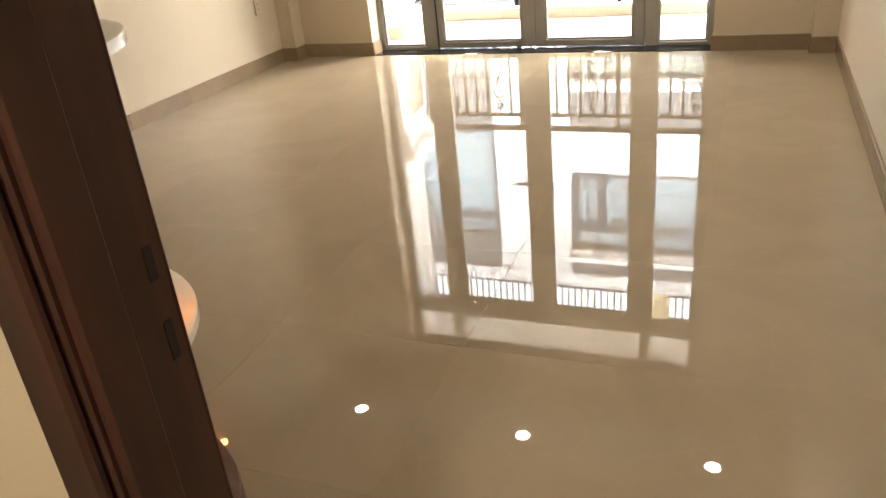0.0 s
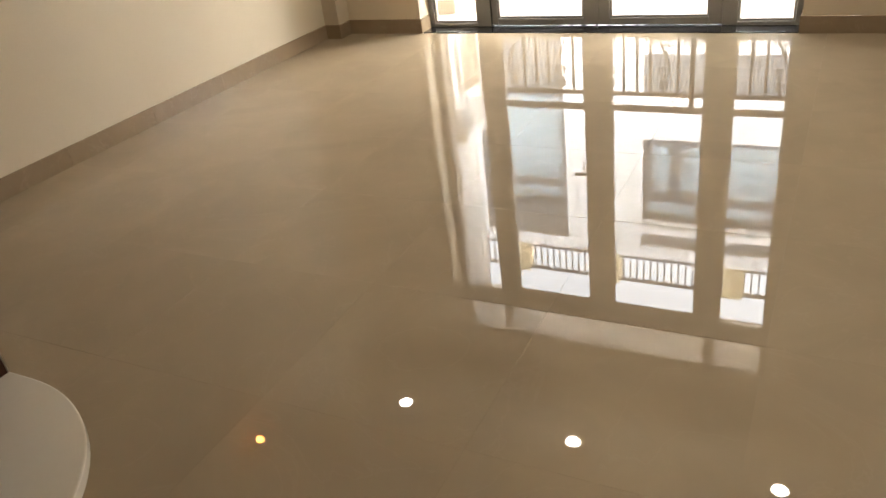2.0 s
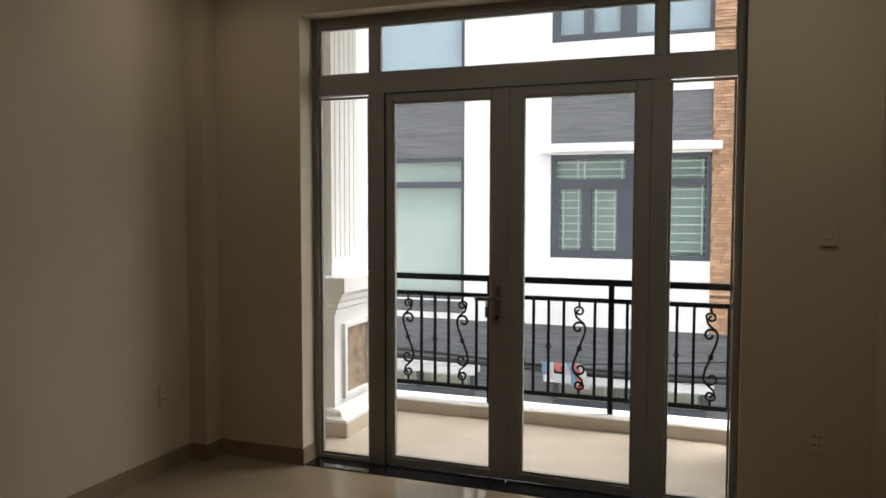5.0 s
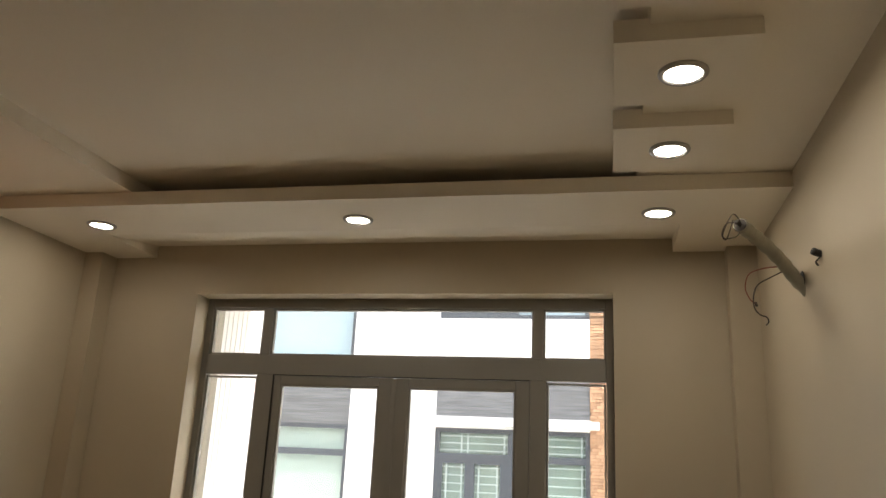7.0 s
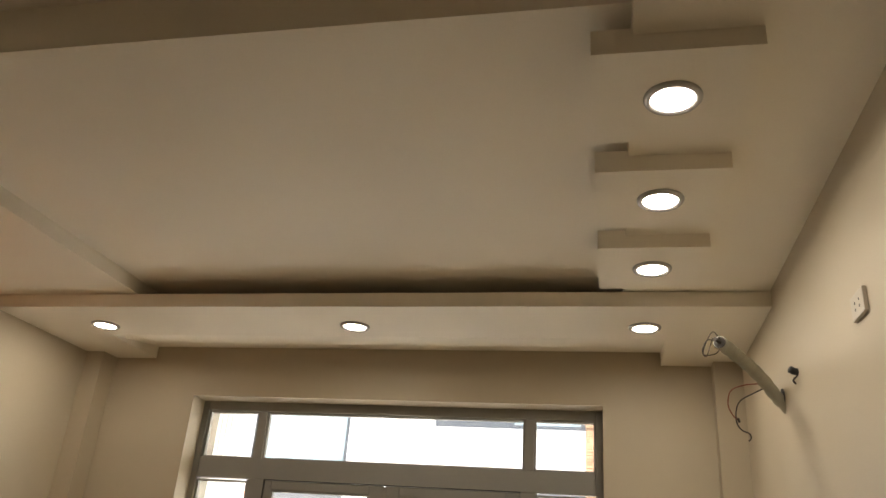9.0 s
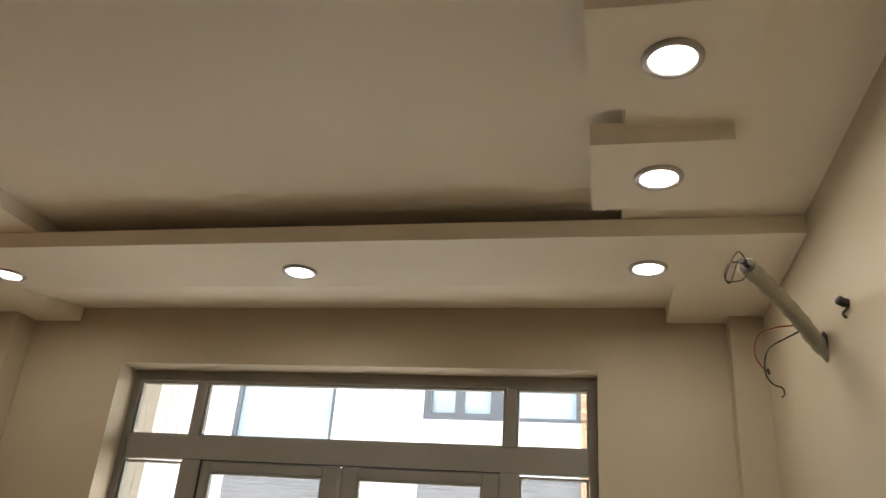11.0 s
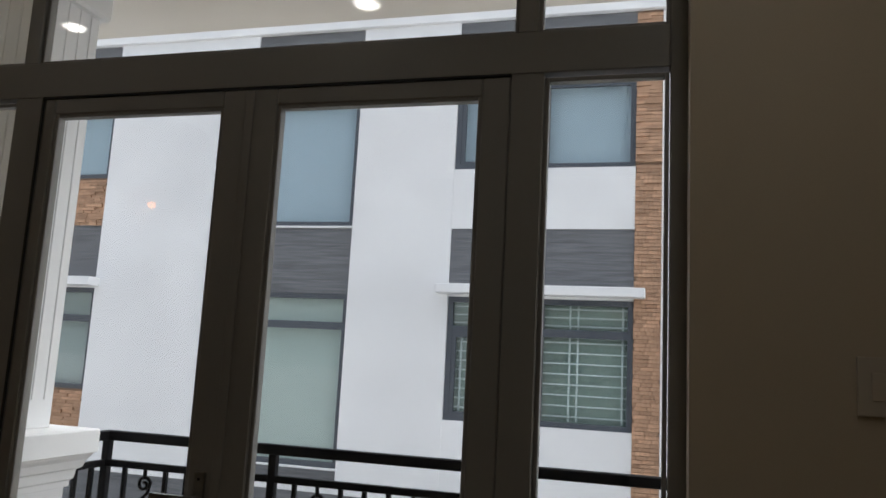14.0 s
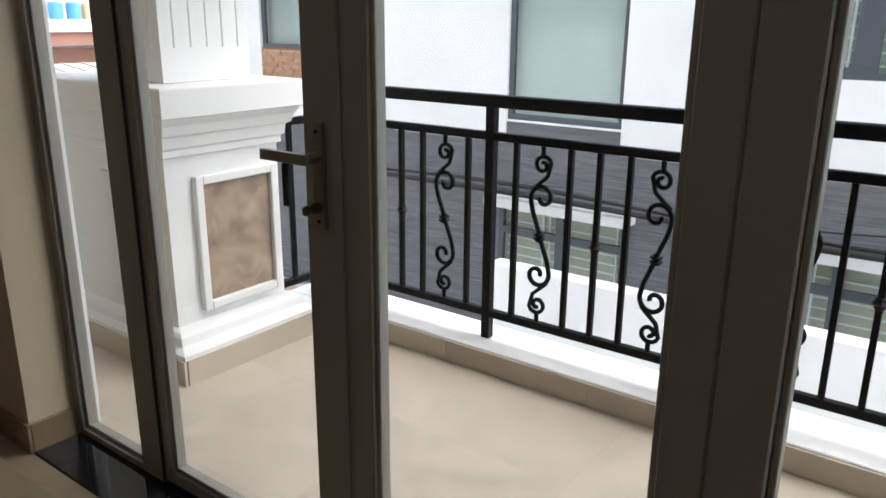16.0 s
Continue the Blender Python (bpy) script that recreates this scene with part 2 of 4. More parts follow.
M_TERRA = mat("red_painted_wall", (0.50, 0.25, 0.19), 0.8, vary=0.12, scale=1.0)
M_FARGREY = mat("grey_concrete", (0.44, 0.44, 0.42), 0.85, vary=0.15, scale=1.0)
M_FARHOUSE = mat("pale_grey_house_paint", (0.60, 0.62, 0.65), 0.8, vary=0.1, scale=0.5)
M_YELLOW = mat("ochre_wall_paint", (0.60, 0.48, 0.29), 0.75, vary=0.1, scale=1.2)
M_BLUE = mat("blue_plastic_drum", (0.10, 0.33, 0.60), 0.4, vary=0.1)
M_CLOTH = mat("red_striped_cloth", (0.68, 0.24, 0.22), 0.9, vary=0.2, scale=12)
M_CLOTH_B = mat("blue_striped_cloth", (0.27, 0.40, 0.58), 0.9, vary=0.2, scale=12)
M_CLOTH_W = mat("white_cloth", (0.68, 0.67, 0.66), 0.9, vary=0.1, scale=12)
M_LEAF = mat("plant_leaves", (0.055, 0.11, 0.035), 0.6, vary=0.4, scale=20, random_piece=0.3, island=True)


# ---- mesh helpers ----
def add_box(bm, x0, x1, y0, y1, z0, z1):
    v = [bm.verts.new(c) for c in ((x0, y0, z0), (x1, y0, z0), (x1, y1, z0), (x0, y1, z0), (x0, y0, z1), (x1, y0, z1), (x1, y1, z1), (x0, y1, z1))]
    for f in ((3, 2, 1, 0), (4, 5, 6, 7), (0, 1, 5, 4), (1, 2, 6, 5), (2, 3, 7, 6), (3, 0, 4, 7)):
        bm.faces.new([v[i] for i in f])
    return v


def boxes(*rows, bevel=0.0, seg=1):
    bm = bmesh.new()
    for r in rows:
        add_box(bm, *r)
    if bevel:
        bmesh.ops.bevel(bm, geom=list(bm.edges), offset=bevel, segments=seg, profile=0.6, affect='EDGES')
    return bm


def lathe(profile, steps=32):
    """Solid turned about z from (radius, height) pairs; ends on the axis are closed."""
    bm = bmesh.new()
    rings = []
    for r, z in profile:
        if r < 1e-6:
            rings.append([bm.verts.new((0, 0, z))])
        else:
            rings.append([bm.verts.new((r * math.cos(a), r * math.sin(a), z)) for a in (2 * math.pi * i / steps for i in range(steps))])
    for a, b in zip(rings, rings[1:]):
        for i in range(steps):
            j = (i + 1) % steps
            if len(a) == 1 and len(b) > 1:
                bm.faces.new((a[0], b[j], b[i]))
            elif len(b) == 1 and len(a) > 1:
                bm.faces.new((a[i], a[j], b[0]))
            elif len(a) > 1:
                bm.faces.new((a[i], a[j], b[j], b[i]))
    bmesh.ops.recalc_face_normals(bm, faces=bm.faces)
    return bm


def add_tube(bm, pts, radius, steps=8, flat=None):
    """A round tube along points; radius may be a list. flat: (a, b) half sizes for a square section."""
    pts = [Vector(p) for p in pts]
    n = len(pts)
    rad = radius if isinstance(radius, (list, tuple)) else [radius] * n
    up = Vector((0, 1, 0))
    rings = []
    for i, p in enumerate(pts):
        d = (pts[min(i + 1, n - 1)] - pts[max(i - 1, 0)]).normalized()
        side = d.cross(up)
        if side.length < 0.05:
            side = d.cross(Vector((1, 0, 0)))
        side.normalize()
        up2 = side.cross(d).normalized()
        rings.append([bm.verts.new(p + side * math.cos(a) * rad[i] + up2 * math.sin(a) * rad[i]) for a in (2 * math.pi * (k + 0.5) / steps for k in range(steps))])
    for a, b in zip(rings, rings[1:]):
        for k in range(steps):
            bm.faces.new((a[k], a[(k + 1) % steps], b[(k + 1) % steps], b[k]))
    bm.faces.new(rings[0][::-1])
    bm.faces.new(rings[-1])


def tube(pts, radius, steps=8):
    bm = bmesh.new()
    add_tube(bm, pts, radius, steps)
    bmesh.ops.recalc_face_normals(bm, faces=bm.faces)
    return bm


def smooth_path(pts, n=8):
    """Points of a rounded line through the given ones."""
    p = [Vector(q) for q in pts]
    p = [p[0] * 2 - p[1]] + p + [p[-1] * 2 - p[-2]]
    out = []
    for i in range(1, len(p) - 2):
        for k in range(n):
            t = k / n
            a, b, c, d = p[i - 1], p[i], p[i + 1], p[i + 2]
            out.append(0.5 * ((2 * b) + (c - a) * t + (2 * a - 5 * b + 4 * c - d) * t * t + (3 * b - a - 3 * c + d) * t ** 3))
    out.append(p[-2])
    return out


def extrude_outline(outline, z0, z1, bevel=0.0):
    bm = bmesh.new()
    lo = [bm.verts.new((x, y, z0)) for x, y in outline]
    hi = [bm.verts.new((x, y, z1)) for x, y in outline]
    n = len(lo)
    bm.faces.new(lo[::-1])
    bm.faces.new(hi)
    for i in range(n):
        bm.faces.new((lo[i], lo[(i + 1) % n], hi[(i + 1) % n], hi[i]))
    bmesh.ops.recalc_face_normals(bm, faces=bm.faces)
    if bevel:
        edges = [e for e in bm.edges if abs(e.verts[0].co.z - e.verts[1].co.z) < 1e-6]
        bmesh.ops.bevel(bm, geom=edges, offset=bevel, segments=2, profile=0.6, affect='EDGES')
    return bm


def link_mesh(name, bm, material, smooth=False):
    me = bpy.data.meshes.new(name)
    if smooth:
        for f in bm.faces:
            f.smooth = True
    bm.to_mesh(me)
    bm.free()
    for m in (material if isinstance(material, (list, tuple)) else [material]):
        me.materials.append(m)
    return new(name, me)


def part(name, bm, material, parent, label="", smooth=False):
    ob = link_mesh(name, bm, material, smooth)
    ob.parent = parent
    if label:
        tagged(ob, label)
    return ob


def thing(name, label, category, group="", at=(0, 0, 0), kind=""):
    ob = new(name)
    ob.empty_display_size = 0.1
    ob.location = at
    return tagged(ob, label, category, group, kind)


def structure(name, bm, material, label, category, smooth=False):
    return tagged(link_mesh(name, bm, material, smooth), label, category, kind="structure")


# ---- rooms ----
XL, XR = -0.73, 3.258        # side walls
YB = -4.955                  # back wall, room side
YH = -5.085                 # back wall, hall side
OW, OH = 2.516, 2.75         # balcony opening
WT = 0.23                    # front wall thickness
TOP = 3.45
DX0, DX1, DH = 2.22, 3.10, 2.08   # room door opening

structure("wall_front", boxes((XL - 0.2, 0, 0, WT, -0.2, TOP), (OW, XR + 0.2, 0, WT, -0.2, TOP), (0, OW, 0, WT, OH, TOP)), M_WALL, "cream painted wall around the balcony doors", "wall")
structure("wall_left", boxes((XL - 0.2, XL, YB - 0.13, 0, -0.2, TOP)), M_WALL, "plain cream painted side wall", "wall")
structure("wall_right", boxes((XR, XR + 0.2, -7.6, 0, -0.2, TOP)), M_WALL, "cream painted side wall with a cut pipe stub", "wall")
structure("wall_back", boxes((XL, DX0 - 0.04, YH, YB, -0.2, TOP), (DX1 + 0.04, XR, YH, YB, -0.2, TOP), (DX0 - 0.04, DX1 + 0.04, YH, YB, DH + 0.04, TOP)), M_WALL, "cream painted back wall with a doorway", "wall")
structure("wall_hall_left", boxes((1.3, 1.5, -7.6, YH, -0.2, TOP)), M_WALL, "cream painted hall wall", "wall")
structure("wall_hall_end", boxes((1.3, XR + 0.2, -7.8, -7.6, -0.2, TOP)), M_WALL, "cream painted hall end wall", "wall")
structure("pilaster_left", boxes((XL, -0.605, -0.145, 0, 0, 3.1)), M_WALL, "cream painted corner pilaster", "pilaster")
structure("pilaster_right", boxes((3.11, XR, -0.10, 0, 0, 3.1)), M_WALL, "cream painted corner pilaster", "pilaster")

ZB, ZS, ZT = 3.06, 2.985, 3.135   # side bands, front soffit, tray
BY = -0.98                        # room side of the front band
ceil_rows = [
    (XL, XR, YB, 0, 3.30, 3.42),
    (XL, XR, -2.815, -0.63, ZT, 3.31),
    (XL, 0.12, YB, -0.62, ZB, ZT + 0.01),
    (2.622, XR, YB, -0.62, ZB, ZT + 0.01),
    (XL, 0.12, YB, -2.815, ZT, 3.31),
    (2.622, XR, YB, -2.815, ZT, 3.31),
    (XL, XR, BY, -0.93, ZS, ZB - 0.004),
    (XL, XR, -0.93, -0.50, ZS, ZB - 0.03),
    (XL, XR, -0.62, -0.50, ZS + 0.02, 3.31),
    (XL, -0.32, -0.50, 0, ZS, 3.2),
    (2.84, XR, -0.50, 0, ZS, 3.2),
]
BOX_Y = [(-1.591, -1.160), (-2.187, -1.772), (-2.782, -2.360)]
for y0, y1 in BOX_Y:
    ceil_rows.append((2.517, 2.936, y0, y1, 3.004, ZB + 0.02))
cbm = boxes(*ceil_rows)
wedge = add_box(cbm, -0.32, 2.84, -0.50, 0, ZS, 3.2)
for v in wedge[2:4]:
    v.co.z = 3.062
structure("ceiling", cbm, M_CEIL, "stepped plaster ceiling with a recessed tray and cove", "ceiling")
structure("ceiling_hall", boxes((1.3, XR + 0.2, -7.8, YH, 2.9, 3.1)), M_CEIL, "plain white hall ceiling", "ceiling")

# floor: bed, then single polished tiles
floor = structure("floor", boxes((XL - 0.2, XR + 0.2, -7.8, 0.0, -0.2, -0.0015)), M_GROUT, "polished beige porcelain tile floor", "floor")


def tiles(parent, x0, x1, y0, y1, z, ox, oy, pitch, material, gap=0.0006, depth=0.004):
    """Lay single tiles on a grid with origin (ox, oy), cut at the edges."""
    kx0, kx1 = math.floor((x0 - ox) / pitch), math.ceil((x1 - ox) / pitch)
    ky0, ky1 = math.floor((y0 - oy) / pitch), math.ceil((y1 - oy) / pitch)
    cache = {}
    for kx in range(kx0, kx1):
        for ky in range(ky0, ky1):
            ax, bx = max(x0, ox + kx * pitch), min(x1, ox + (kx + 1) * pitch)
            ay, by = max(y0, oy + ky * pitch), min(y1, oy + (ky + 1) * pitch)
            w, h = round(bx - ax - gap, 4), round(by - ay - gap, 4)
            if w < 0.01 or h < 0.01:
                continue
            if (w, h) not in cache:
                bm = boxes((-w / 2, w / 2, -h / 2, h / 2, -depth, 0))
                me = bpy.data.meshes.new("tile")
                bm.to_mesh(me)
                bm.free()
                me.materials.append(material)
                cache[(w, h)] = me
            ob = new("tile", cache[(w, h)])
            ob.location = ((ax + bx) / 2, (ay + by) / 2, z)
            ob.parent = parent


# skirting: tile strips, 0.1 m high
SK = 0.012
skirt = thing("baseboard", "brown porcelain tile skirting round the room", "baseboard", kind="structure")


def skirting(x0, x1, y0, y1, h=0.1, parent=skirt, material=M_SKIRT):
    length = max(x1 - x0, y1 - y0)
    n = max(1, round(length / 0.61))
    for i in range(n):
        if x1 - x0 > y1 - y0:
            a, b = x0 + (x1 - x0) * i / n, x0 + (x1 - x0) * (i + 1) / n - 0.0012
            part("skirting_tile", boxes((a, b, y0, y1, 0, h), bevel=0.0015), material, parent)
        else:
            a, b = y0 + (y1 - y0) * i / n, y0 + (y1 - y0) * (i + 1) / n - 0.0012
            part("skirting_tile", boxes((x0, x1, a, b, 0, h), bevel=0.0015), material, parent)


skirting(XL, XL + SK, YB, -0.145)
skirting(XL, -0.605 + SK, -0.145 - SK, -0.145)
skirting(-0.605, -0.605 + SK, -0.145, -SK)
skirting(-0.605, SK, -SK, 0)
skirting(0, SK, 0, 0.14)
skirting(OW - SK, OW, 0, 0.14)
skirting(OW - SK, 3.11 - SK, -SK, 0)
skirting(3.11 - SK, 3.11, -0.10, 0)
skirting(3.11 - SK, XR, -0.10 - SK, -0.10)
skirting(XR - SK, XR, YB, -0.10 - SK)
skirting(XL, DX0 - 0.1, YB, YB + SK)

structure("threshold", boxes((0.013, OW - 0.013, -0.004, WT, -0.15, 0.006), bevel=0.003), M_GRANITE, "polished black granite door sill", "threshold")

# ---- balcony doors ----
FY0, FY1 = 0.15, 0.205       # frame depth
GY = 0.172                   # glass


def add_frame(bm, x0, x1, z0, z1, y0, y1, l, r, b, t):
    add_box(bm, x0, x0 + l, y0, y1, z0, z1)
    add_box(bm, x1 - r, x1, y0, y1, z0, z1)
    add_box(bm, x0 + l, x1 - r, y0, y1, z0, z0 + b)
    add_box(bm, x0 + l, x1 - r, y0, y1, z1 - t, z1)


def bevelled(bm, w=0.003):
    bmesh.ops.bevel(bm, geom=list(bm.edges), offset=w, segments=1, affect='EDGES')
    return bm


def pane(parent, x0, x1, z0, z1, y=GY):
    ob = part("pane", boxes((x0 - 0.008, x1 + 0.008, y - 0.003, y + 0.003, z0 - 0.008, z1 + 0.008)), M_GLASS, parent, "clear glass pane")
    ob.visible_shadow = False
    return ob


def bead(parent, x0, x1, z0, z1, w=0.012):
    bm = bmesh.new()
    add_frame(bm, x0 - w, x1 + w, z0 - w, z1 + w, FY0 + 0.012, FY1 - 0.012, w, w, w, w)
    part("glazing_bead", bevelled(bm, 0.002), M_UPVC, parent)


# Added white strips: the lit outer face of the grey frame as colour
structure("trim_lit_edge", boxes((-0.001, 0.004, FY1 + 0.001, WT + 0.003, 0.006, OH), (OW - 0.004, OW + 0.001, FY1 + 0.001, WT + 0.003, 0.006, OH)), M_WHITE, "white strip standing for the lit outer face of the grey frame", "trim")
door_frame = thing("window_1", "grey framed glazed screen with sidelights and a transom above double doors", "window", kind="structure")
Z0 = 0.006
MX0, MX1 = 0.383, 0.492      # left mullion
NX0, NX1 = 2.052, 2.143       # right mullion
TZ0, TZ1 = 2.28, 2.40     # transom rail
bm = bmesh.new()
add_box(bm, -0.006, 0.04, FY0, FY1, Z0, OH + 0.006)
add_box(bm, OW - 0.043, OW + 0.006, FY0, FY1, Z0, OH + 0.006)
part("frame_stile", bevelled(bm), M_UPVC, door_frame)
part("head_rail", boxes((0.04, OW - 0.043, FY0, FY1, 2.692, OH + 0.006), bevel=0.003), M_UPVC, door_frame)
part("transom_rail", boxes((0.04, OW - 0.043, FY0 - 0.002, FY1, TZ0, TZ1), bevel=0.003), M_UPVC, door_frame)
part("mullion", boxes((MX0, MX1, FY0, FY1, Z0, TZ0), bevel=0.003), M_UPVC, door_frame)
part("mullion", boxes((NX0, NX1, FY0, FY1, Z0, TZ0), bevel=0.003), M_UPVC, door_frame)
part("mullion", boxes((0.392, 0.448, FY0, FY1, TZ1, 2.692), bevel=0.003), M_UPVC, door_frame)
part("mullion", boxes((2.067, 2.122, FY0, FY1, TZ1, 2.692), bevel=0.003), M_UPVC, door_frame)
part("bottom_rail", boxes((0.04, MX0, FY0, FY1, Z0, 0.032), bevel=0.003), M_UPVC, door_frame)
part("bottom_rail", boxes((NX1, OW - 0.043, FY0, FY1, Z0, 0.032), bevel=0.003), M_UPVC, door_frame)
for x0, x1, z0, z1 in ((0.054, 0.371, 0.046, 2.258), (2.156, 2.459, 0.046, 2.258), (0.056, 0.38, 2.412, 2.68), (0.46, 2.055, 2.412, 2.68), (2.134, 2.461, 2.412, 2.68)):
    pane(door_frame, x0, x1, z0, z1)
    bead(door_frame, x0, x1, z0, z1)


def balcony_door(name, x0, x1, g0, g1, label):
    d = thing(name, label, "door", kind="structure")
    bm = bmesh.new()
    add_frame(bm, x0, x1, 0.014, 2.276, FY0 + 0.006, FY1 - 0.006, g0 - x0 - 0.012, x1 - g1 - 0.012, 0.045, 0.053)
    part("door_frame", bevelled(bm, 0.004), M_UPVC, d)
    pane(d, g0, g1, 0.074, 2.213)
    bead(d, g0, g1, 0.074, 2.213)
    return d


for gx in (MX1 - 0.003,):
    part("gasket", boxes((gx, gx + 0.007, FY0 - 0.001, FY0 + 0.004, 0.012, TZ0)), M_GASKET, door_frame, "black rubber gasket")
part("gasket", boxes((MX1, NX0, FY0 - 0.001, FY0 + 0.004, TZ0 - 0.003, TZ0 + 0.002)), M_GASKET, door_frame, "black rubber gasket")

door_a = balcony_door("door_1", MX1 + 0.003, 1.247, 0.552, 1.149, "closed grey framed glass balcony door with a lever handle")
door_b = balcony_door("door_2", 1.257, NX0 - 0.003, 1.354, 1.958, "closed grey framed glass balcony door")
part("meeting_strip", boxes((1.240, 1.268, FY0 - 0.002, FY0 + 0.0055, 0.02, 2.27), bevel=0.002), M_UPVC, door_b)
# lever handle, plate and keys
HX, HZ = 1.205, 1.072
LY = FY0 + 0.006
plate = part("handle_plate", boxes((HX - 0.017, HX + 0.017, (LY + 0.016) - 0.028, (LY + 0.016) - 0.0165, 0.915, 1.145), bevel=0.004, seg=2), M_STEEL, door_a, "brushed steel lock plate")
bm = tube([(HX, (LY + 0.016) - 0.028, HZ), (HX, (LY + 0.016) - 0.062, HZ)], 0.011, 12)
add_box(bm, HX - 0.125, HX + 0.012, (LY + 0.016) - 0.073, (LY + 0.016) - 0.060, HZ - 0.011, HZ + 0.011)
part("lever", bm, M_STEEL, plate, "flat steel lever handle")
part("key_tag", boxes((HX - 0.062, HX - 0.048, (LY + 0.016) - 0.071, (LY + 0.016) - 0.064, 0.968, 1.028), (HX - 0.0565, HX - 0.0535, (LY + 0.016) - 0.076, (LY + 0.016) - 0.059, 1.027, 1.0605), bevel=0.001), M_GASKET, plate, "black key tag hung on the lever")
part("lock_cylinder", tube([(HX, (LY + 0.016) - 0.028, 0.965), (HX, (LY + 0.016) - 0.044, 0.965)], 0.011, 12), M_BRASS, plate)
bm = lathe([(0, -0.0015), (0.011, -0.0015), (0.011, 0.0015), (0, 0.0015)], 16)
bmesh.ops.rotate(bm, verts=bm.verts, cent=(0, 0, 0), matrix=Matrix.Rotation(radians(90), 3, 'Y'))
bmesh.ops.translate(bm, verts=bm.verts, vec=(HX, (LY + 0.016) - 0.064, 0.965))
add_box(bm, HX - 0.0012, HX + 0.0012, (LY + 0.016) - 0.056, (LY + 0.016) - 0.042, 0.9615, 0.9685)
part("key", bm, M_BRASS, plate)
for z in (0.935, 1.125):
    part("screw", tube([(HX, (LY + 0.016) - 0.028, z), (HX, (LY + 0.016) - 0.0305, z)], 0.004, 8), M_HOLE, plate)

# ---- lamps ----



def make_downlight():
    d = thing("downlight", "round recessed white downlight, switched on", "ceiling lamp", "ceiling downlights")
    part("rim", lathe([(0.058, -0.001), (0.061, -0.007), (0.074, -0.006), (0.078, -0.0005), (0.078, 0.004), (0.058, 0.004), (0.058, -0.001)], 48), M_RING, d, "silver lamp rim", smooth=True)
    part("diffuser", lathe([(0, -0.003), (0.05, -0.003), (0.0585, -0.001), (0.0585, 0.003), (0, 0.003)], 48), M_LAMP, d, "glowing white diffuser")
    return d


lamp_spots = [(2.727, -0.682, ZS), (1.244, -0.682, ZS), (-0.239, -0.682, ZS)] + [(2.730, (a + b) / 2 - 0.008, 3.004) for a, b in BOX_Y]
downlight = make_downlight()
downlight.matrix_basis = pose(lamp_spots[0][0], lamp_spots[0][1], lamp_spots[0][2] - 0.004)
for x, y, z in lamp_spots[1:]:
    copy_thing(downlight, pose(x, y, z - 0.004))
for x, y, z in lamp_spots:
    ld = bpy.data.lights.new("downlight_beam", 'AREA')
    ld.shape, ld.size, ld.energy, ld.color = 'DISK', 0.1, LAMP_WATTS, (1.0, 0.93, 0.82)
    new("downlight_beam", ld).matrix_world = pose(x, y, z - 0.013)

# assumed round lamp on the hall ceiling, out of view, added to light the hall
hall = thing("hall_lamp", "assumed round opal hall ceiling lamp, unseen, added to light the hall", "ceiling lamp", at=(2.3, -6.2, 2.9))
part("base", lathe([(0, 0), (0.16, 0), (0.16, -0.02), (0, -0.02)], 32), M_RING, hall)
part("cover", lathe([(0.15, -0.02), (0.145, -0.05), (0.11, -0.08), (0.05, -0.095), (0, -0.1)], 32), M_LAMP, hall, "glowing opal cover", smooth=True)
ld = bpy.data.lights.new("hall_fill_beam", 'AREA')
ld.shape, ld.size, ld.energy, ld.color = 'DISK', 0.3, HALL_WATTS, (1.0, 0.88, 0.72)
new("hall_fill_beam", ld).matrix_world = pose(2.3, -6.2, 2.78)

# small warm wall bulb
wl = thing("wall_bulb", "small orange glowing bulb in a wall holder", "wall lamp", at=(XL, -1.96, 2.39))
bm = lathe([(0, 0), (0.03, 0), (0.03, 0.012), (0.016, 0.02), (0.016, 0.045), (0, 0.045)], 20)
bmesh.ops.rotate(bm, verts=bm.verts, cent=(0, 0, 0), matrix=Matrix.Rotation(radians(90), 3, 'Y'))
part("holder", bm, M_PLASTIC, wl, smooth=False)
bm = lathe([(0, 0.04), (0.014, 0.045), (0.024, 0.065), (0.02, 0.085), (0, 0.095)], 20)
bmesh.ops.rotate(bm, verts=bm.verts, cent=(0, 0, 0), matrix=Matrix.Rotation(radians(90), 3, 'Y'))
part("bulb", bm, M_BULB, wl, "orange bulb", smooth=True)


# ---- sockets and switches (built facing -y, turned to their wall) ----
def wall_plate(name, label, category, m, w, h, holes=(), rockers=(), plastic=M_PLASTIC):
    p = thing(name, label, category)
    part("plate", boxes((-w / 2, w / 2, -0.012, 0, -h / 2, h / 2), bevel=0.003, seg=2), plastic, p)
    for x, z in holes:
        part("socket_hole", tube([(x, -0.0125, z), (x, -0.010, z)], 0.0045, 10), M_HOLE, p)
    for x, z, a, b in rockers:
        part("rocker", boxes((x - a, x + a, -0.016, -0.0122, z - b, z + b), bevel=0.0015), plastic, p)
    p.matrix_basis = m
    return p


four = [(dx, dz) for dz in (0.02, -0.02) for dx in (-0.011, 0.011)]
wall_plate("power_socket", "white double socket plate on the cream wall", "socket", pose(XL, -0.389, 0.463, 0, 0, 90), 0.072, 0.118, four, (), M_PLATE)
wall_plate("power_socket", "white double socket plate beside the balcony doors", "socket", pose(2.868, 0, 0.468), 0.072, 0.118, four, (), M_PLATE)
wall_plate("light_switch", "white wall switch beside the balcony doors", "switch", pose(2.897, 0, 1.48), 0.08, 0.125, (), [(0, 0, 0.014, 0.03)], M_PLATE)
